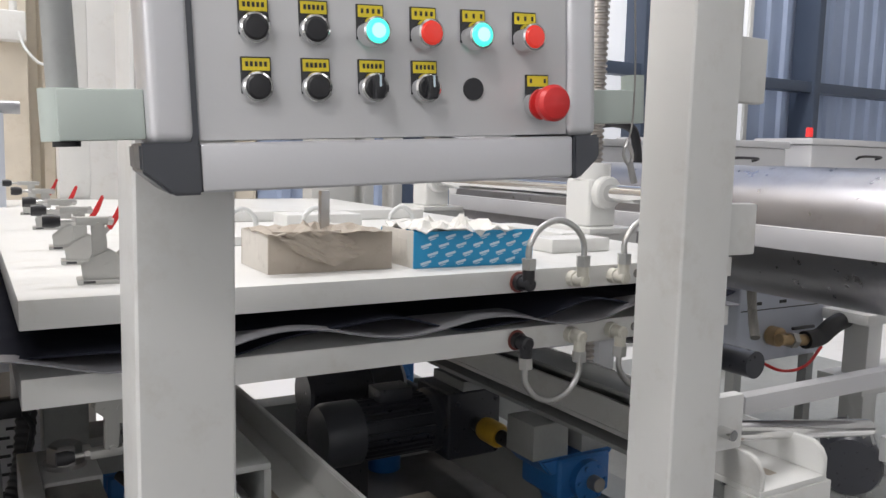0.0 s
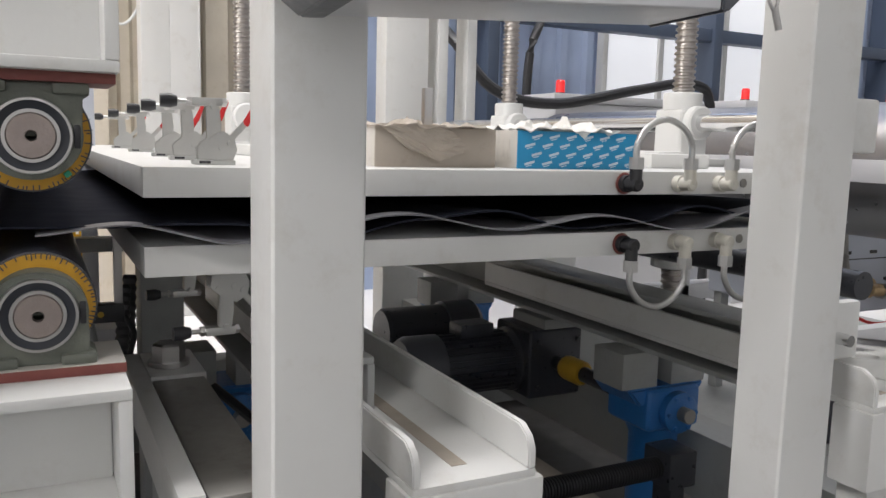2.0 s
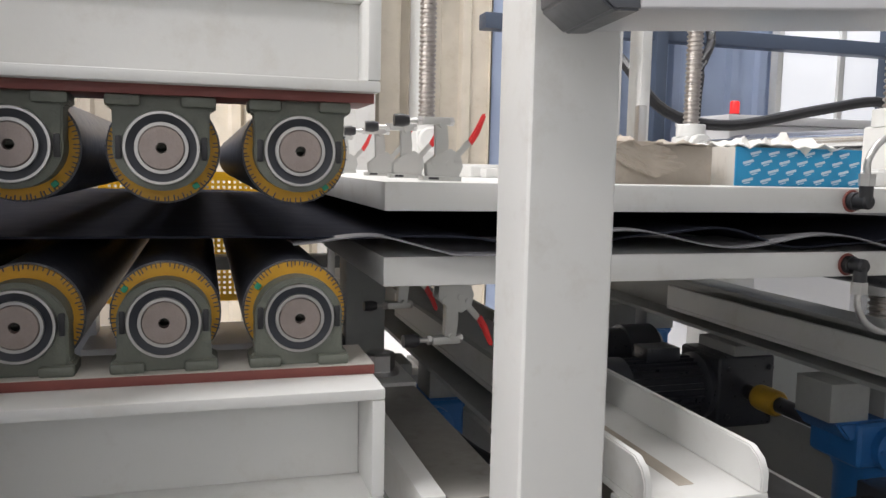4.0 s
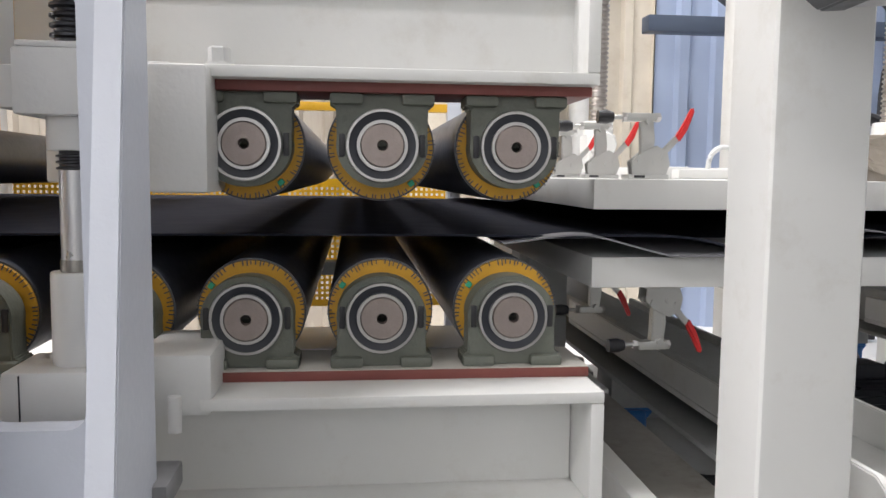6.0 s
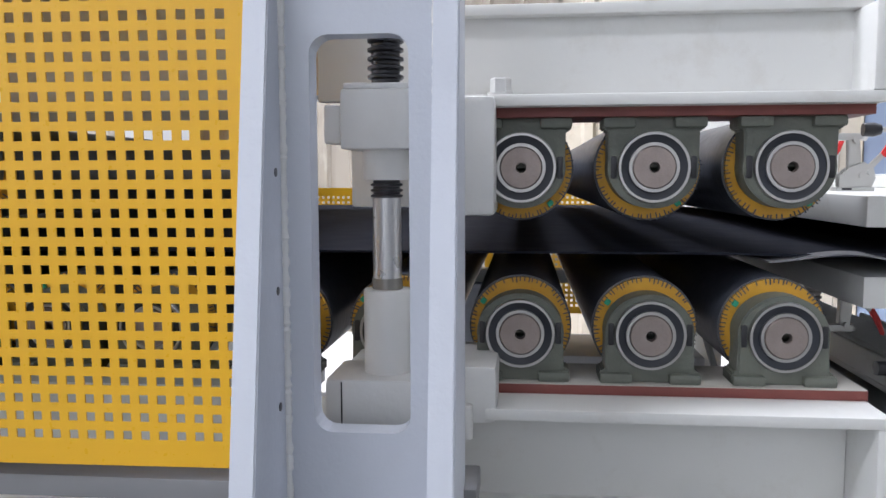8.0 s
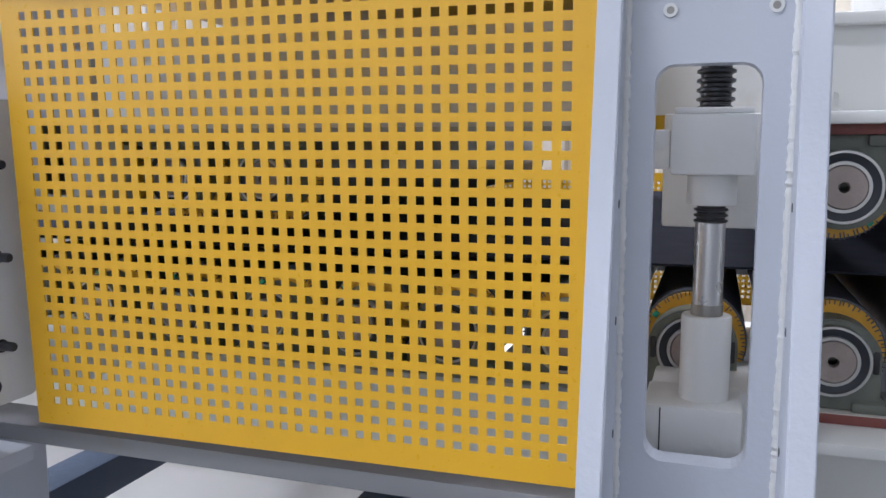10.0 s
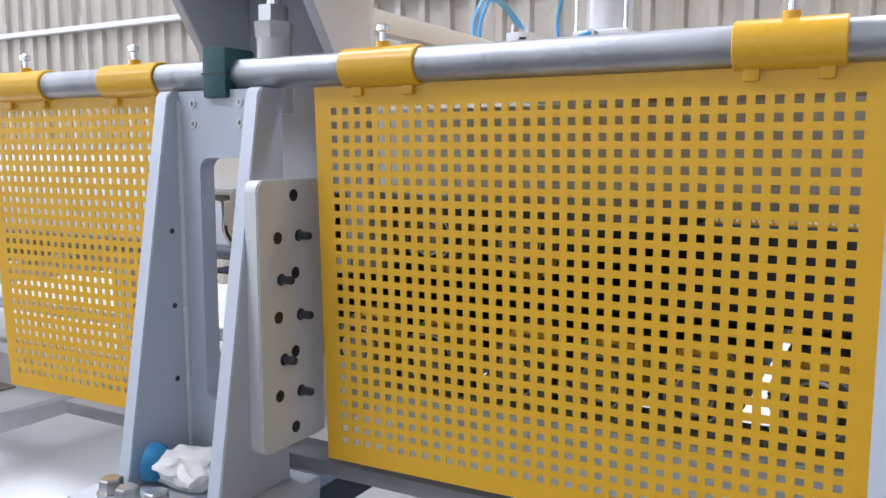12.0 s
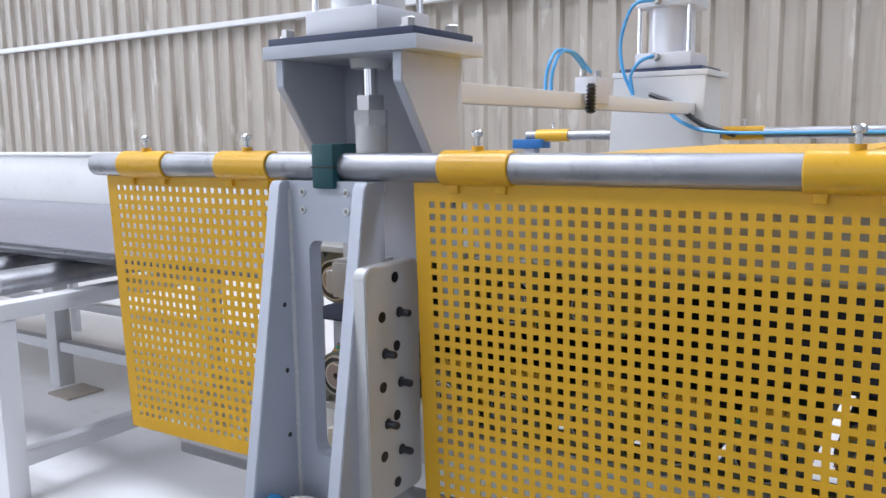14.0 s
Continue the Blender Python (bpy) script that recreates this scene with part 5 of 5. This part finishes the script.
v = part("valve", lathe([(0.026, 0), (0.036, 0.01), (0.036, 0.05), (0.02, 0.055), (0.02, 0.09)], (0.17, 0, 0.56), (0, -1, 0), 20), BRASS, c, "brass ball valve")
part("valve_body", rod((0.13, -0.075, 0.56), (0.28, -0.075, 0.545), 0.022, 16, 0.003), BRASS, v)
part("valve_nut", lathe([(0.03, 0), (0.03, 0.03)], (0.19, -0.075, 0.553), (1, 0, -0.1), 6), STEEL, v)
part("valve_lever", box(0.15, 0.27, -0.12, -0.108, 0.60, 0.612, 0.003), BLACK, v)
part("suction_hose", tube([(0.28, -0.075, 0.545), (0.36, -0.08, 0.55), (0.42, -0.09, 0.59), (0.55, -0.06, 0.60), (0.75, 0.0, 0.58)], 0.034, 12), HOSE, c, "black rubber suction hose")
part("red_wire", tube([(0.38, -0.01, 0.98), (0.43, -0.05, 0.88), (0.47, -0.06, 0.76), (0.52, -0.05, 0.68)], 0.006, 6), RED, c, "thin red wire")
part("red_wire", tube([(0.10, -0.02, 0.47), (0.2, -0.05, 0.43), (0.32, -0.06, 0.44), (0.42, -0.05, 0.50)], 0.006, 6), RED, c)
part("steel_hose", tube([(-0.05, -0.10, 1.0), (-0.10, -0.12, 0.85), (-0.12, -0.15, 0.70), (-0.16, -0.2, 0.62)], 0.016, 10), RAWSTEEL, c, "braided steel hose")
f = thing("machine_stand", "white welded machine stand with stepped plates", "stand", (3.16, 0.70, 0))
for x in (0, 0.62):
    part("upright", box(x, x + 0.09, 0, 0.10, 0.06, 0.94, 0.005), WHITE, f)
for z0, z1 in ((0.33, 0.39), (0.60, 0.64), (0.88, 0.94)):
    part("shelf", box(-0.06, 0.80, -0.03, 0.16, z0, z1, 0.004), WHITE, f)
for k in range(3):
    part("foot_bolt", hexbolt((0.12 + 0.2 * k, 0.02, 0.64), "z", 0.03, 0.03), STEEL, f)
for k in range(4):
    hose("steel_hose", "braided steel hose looping behind the post", [(1.345 + 0.008 * k, -0.02, 0.80 - 0.01 * k), (1.40 + 0.012 * k, 0.0, 0.74), (1.43 + 0.012 * k, 0.01, 0.67), (1.40 + 0.01 * k, 0.0, 0.60), (1.36, -0.01, 0.57 - 0.01 * k)], 0.006, RAWSTEEL)


# ---------------- beyond the second press frame ----------------
def glove():
    t = thing("work_glove", "crumpled white knitted work glove with blue cuff on the base", "glove", (-1.255, -0.372, 0.722), rz=12)
    b = bmesh.new()
    bmesh.ops.create_icosphere(b, subdivisions=4, radius=1)
    for v in b.verts:
        n_ = noise.noise(v.co * 1.7) * 0.35 + noise.noise(v.co * 4) * 0.16
        v.co = Vector((v.co.x * 0.060, v.co.y * 0.036, max(-0.024, v.co.z * 0.030))) * (1 + n_)
    part("palm", b, GLOVE, t)
    part("cuff", lathe([(0.018, -0.012), (0.025, -0.004), (0.028, 0.006), (0.027, 0.016), (0.020, 0.018)], (-0.048, -0.010, 0.004), (-1, -0.25, 0.15), 20), GLOVEB, t, "blue knitted cuff")
    for k in range(3):
        part("finger", tube([(0.03, -0.012 + 0.012 * k, 0.004), (0.055, -0.02 + 0.014 * k, -0.002), (0.07, -0.03 + 0.02 * k, -0.008)], 0.0085, 9), GLOVE, t)
    part("thumb", tube([(0.0, -0.02, 0.008), (0.012, -0.036, 0.0), (0.028, -0.040, -0.008)], 0.0085, 9), GLOVE, t)


glove()
for x, y in ((-1.335, -0.445), (-1.29, -0.455), (-1.245, -0.445), (-1.195, -0.45)):
    t = thing("anchor_bolt", "hexagon bolt with washers holding the press upright", "bolt", (x, y, 0.692), "anchor bolts")
    part("head", hexbolt((0, 0, 0), "z", 0.028, 0.024), STEEL, t)


def far_press():
    t = thing("far_air_press", "pale bracket with an upright air cylinder behind the guards", "pneumatic cylinder", (-1.37, 1.7, 0))
    part("front_plate", prism([(-0.21, 0.9), (0.15, 0.9), (0.17, 1.525), (-0.175, 1.525)], 0.0, 0.02, "xz", 0.002), CAST, t)
    part("side_plate", prism([(0.02, 0.9), (0.3, 0.9), (0.24, 1.525), (0.02, 1.525)], 0.14, 0.16, "yz", 0.002), CAST, t)
    part("top_plate", box(-0.18, 0.175, 0.0, 0.3, 1.526, 1.546, 0.002), CAST, t)
    part("flange", box(-0.16, 0.15, 0.02, 0.28, 1.546, 1.56, 0.002), NAVY, t)
    part("barrel", lathe([(0.085, 1.60), (0.085, 1.80)], (0.0, 0.14, 0), "z", 40), ALU, t)
    for z in (1.56, 1.78):
        part("end_cap", box(-0.105, 0.105, 0.03, 0.25, z, z + 0.055, 0.006), ALU, t)
    for sx in (-1, 1):
        part("tie_rod", rod((sx * 0.092, 0.045, 1.60), (sx * 0.092, 0.045, 1.80), 0.008, 12), CHROME, t)
    for z in (1.60, 1.80):
        part("air_fitting", rod((-0.02, 0.03, z), (-0.02, -0.01, z), 0.014, 14), STEEL, t)
    part("air_hose", tube([(-0.02, -0.01, 1.80), (-0.09, -0.04, 1.78), (-0.13, -0.05, 1.66), (-0.12, -0.05, 1.55), (-0.08, -0.05, 1.46)], 0.0065, 8), BLUEHOSE, t, "blue air hose")
    part("air_hose", tube([(-0.02, -0.01, 1.60), (-0.06, -0.04, 1.58), (-0.09, -0.05, 1.53), (-0.08, -0.05, 1.46)], 0.0065, 8), BLUEHOSE, t)
    part("air_hose", tube([(0.02, -0.04, 1.44), (0.10, -0.06, 1.36), (0.25, -0.1, 1.32), (0.6, -0.1, 1.315), (1.1, -0.1, 1.31)], 0.0065, 8), BLUEHOSE, t)
    part("signal_cable", tube([(-0.02, -0.04, 1.46), (0.08, -0.06, 1.42), (0.18, -0.08, 1.35), (0.3, -0.1, 1.31)], 0.009, 8), HOSE, t, "black signal cable")
    t = thing("tie_bar", "pale square bar joining the two presses with a small air valve", "bar", (0, 0, 0))
    part("bar", box(-1.275, -1.235, -0.08, 1.70, 1.385, 1.425, 0.003), CAST, t)
    v = part("valve_body", box(-1.285, -1.225, 0.74, 0.84, 1.40, 1.47, 0.004), ALU, t, "small aluminium air valve")
    for k in range(2):
        part("valve_fitting", rod((-1.265 + 0.02 * k, 0.75 + 0.05 * k, 1.47), (-1.265 + 0.02 * k, 0.75 + 0.05 * k, 1.49), 0.009, 12), STEEL, v)
        part("air_hose", tube([(-1.26, 0.76 + 0.03 * k, 1.485), (-1.26, 0.66 + 0.03 * k, 1.525), (-1.25, 0.55 + 0.03 * k, 1.52), (-1.25, 0.50 + 0.03 * k, 1.47), (-1.25, 0.49 + 0.03 * k, 1.42)], 0.0045, 8), BLUEHOSE, v, "blue air hose")
    part("coil_cable", thread(0.013, 0, 0.075, 0.009, 0.004, (-1.222, 0.70, 1.375), (0.1, -0.2, 1), 14), HOSE, v, "coiled black cable")


far_press()


def far_guard():
    t = thing("top_cover", "yellow sheet steel cover between the two pipe rails", "guard cover", (0, 0, 0))
    part("cover_sheet", box(-1.10, -0.42, -0.22, 1.55, 1.274, 1.280, 0.002), YELLOW, t)
    part("stiffener", box(-0.62, -0.56, -0.2, 1.5, 1.280, 1.284), YELLOW, t)
    for x in (-1.09, -0.46):
        part("bracket", box(x, x + 0.03, 1.2, 1.55, 1.10, 1.274, 0.002), YELLOW, t)
    t = thing("far_rail_pipe", "galvanised pipe rail on the far side with yellow clamps", "pipe rail", (0, 0, 0))
    part("pipe", rod((-2.05, 1.98, 1.315), (0.4, 1.98, 1.315), 0.022, 24), GALV, t)
    for a, b_ in ((-2.0, -1.85), (-1.2, -1.05), (-0.3, -0.1)):
        c = part("hinge_clamp", rod((a, 1.98, 1.315), (b_, 1.98, 1.315), 0.027, 24), YELLOW, t, "yellow pipe clamp")
        part("lock_screw", lathe([(0.004, 0), (0.004, 0.02), (0.009, 0.022), (0.009, 0.03)], ((a + b_) / 2, 1.98, 1.34), "z", 12), CHROME, c)
    part("blue_clamp", box(-2.1, -1.96, 1.93, 2.03, 1.26, 1.30, 0.006), BLUE, t, "blue pipe support")
    part("post", box(-2.05, -2.0, 1.95, 2.0, 0, 1.26, 0.003), BLUEGREY, t)
    part("yellow_rail", box(-0.7, 0.3, 1.955, 1.985, 1.215, 1.245, 0.003), YELLOW, t, "yellow painted flat rail")
    part("post", box(0.3, 0.35, 1.95, 2.0, 0, 1.295, 0.003), BLUEGREY, t)
    for x0, n in ((-1.98, 30), (-1.25, 44), (-0.3, 30)):
        g = thing("far_machine_guard", "yellow punched steel guard on the far side", "guard panel", (x0, 2.0, 0.975), "far guards")
        me, w, h = perforated(n, 22, 0.01905, 0.0091, (0.036, 0.034, 0.036, 0.030), 0.002)
        me.materials.append(YELLOW)
        s = new("punched_sheet", me)
        s.parent = g


far_guard()


def run_out_table():
    t = thing("run_out_table", "pale painted steel run-out table with open legs", "table", (0, 0, 0))
    for x in (-6.5, -3.28):
        for y in (0.24, 1.2, 1.9):
            part("leg", box(x - 0.04, x + 0.04, y - 0.04, y + 0.04, 0.0, 0.69, 0.004), PANEL, t)
        part("cross_rail", box(x - 0.045, x + 0.045, 0.2, 1.94, 0.69, 0.75, 0.004), PANEL, t)
        part("stretcher", box(x - 0.03, x + 0.03, 0.28, 1.86, 0.13, 0.19, 0.004), PANEL, t)
    for x in (-4.5,):
        for y in (1.2,):
            part("leg", box(x - 0.045, x + 0.045, y - 0.045, y + 0.045, 0, 0.69, 0.004), PANEL, t)
        part("cross_rail", box(x - 0.045, x + 0.045, 0.2, 1.94, 0.69, 0.75, 0.004), PANEL, t)
    for y in (0.24, 1.2, 1.9):
        part("side_rail", box(-6.455, -3.325, y - 0.035, y + 0.035, 0.692, 0.748, 0.004), PANEL, t)
        part("low_rail", box(-6.46, -3.32, y - 0.03, y + 0.03, 0.195, 0.25, 0.004), PANEL, t)
    for x in np.arange(-6.2, -3.3, 0.35):
        part("carry_roller", rod((x, 0.3, 0.80), (x, 1.86, 0.80), 0.048, 20), GALV, t)
    s = thing("run_out_sheet", "grey plastic sheet lying along the run-out table", "plastic sheet", (0, 0, 0))
    part("web", prism([(0.565, 0.862), (0.566, 0.902), (0.58, 0.909), (1.94, 0.909), (1.94, 0.862)], -7.5, -1.75, "yz"), mat("grey_plastic_sheet", (0.20, 0.20, 0.225), 0.32, var=0.05, scale=2, bump=0), s)
    part("rolled_edge", tube([(-7.5, 0.553, 0.882), (-4.5, 0.553, 0.882), (-1.76, 0.553, 0.882)], 0.021, 12), DARKEDGE, s, "dark rounded sheet edge")
    g = thing("side_wall", "white side panel along the run-out table", "panel", (0, 0, 0))
    part("panel", box(-9, -2.4, 1.95, 2.0, 0.90, 1.22, 0.004), WHITE, g)
    part("top_edge", box(-9, -2.4, 1.93, 2.02, 1.22, 1.245, 0.004), WHITE, g)
    for x in (-8, -5.6, -3.2):
        part("stay", box(x, x + 0.06, 1.96, 2.0, 0, 0.90, 0.004), PANEL, g)
    m = thing("floor_mat", "small brown board lying on the pale floor", "board", (-4.29, 1.14, 0), rz=-3)
    part("board", box(-0.10, 0.10, -0.10, 0.10, 0.0, 0.012, 0.003), CARD, m)


run_out_table()

t = thing("junction_box", "small white junction box with a dangling white cable", "junction box", (0.46, 3.98, 1.83))
part("case", box(-0.09, 0.09, -0.06, 0.04, -0.08, 0.08, 0.012, 3), WHITE, t)
part("gland", lathe([(0.02, 0), (0.02, 0.05)], (0.03, -0.02, 0.08), "z", 14), WHITE, t)
part("white_cable", tube([(0.05, -0.05, -0.02), (0.08, -0.09, -0.12), (0.16, -0.12, -0.20), (0.24, -0.12, -0.12), (0.30, -0.14, 0.08)], 0.008, 8), TUBEW, t, "loose white cable")

t = thing("limit_sensor", "black limit sensor with a yellow dot hung under the platen", "sensor", (0.285, 0.70, 0.675))
part("case", box(-0.03, 0.03, -0.02, 0.02, -0.018, 0.018, 0.003), BLACK, t)
part("dot", lathe([(0.006, 0), (0.006, 0.002)], (-0.015, -0.02, 0.0), (0, -1, 0), 16), GOLD, t, "yellow dot")
part("bracket", box(0.012, 0.028, -0.004, 0.004, 0.018, 0.166, 0.001), STEEL, t)
part("sensor_lead", tube([(0.03, 0, -0.01), (0.05, 0.02, -0.05), (0.045, 0.08, -0.12), (0.03, 0.15, -0.25)], 0.006, 8), HOSE, t, "black ribbed lead")
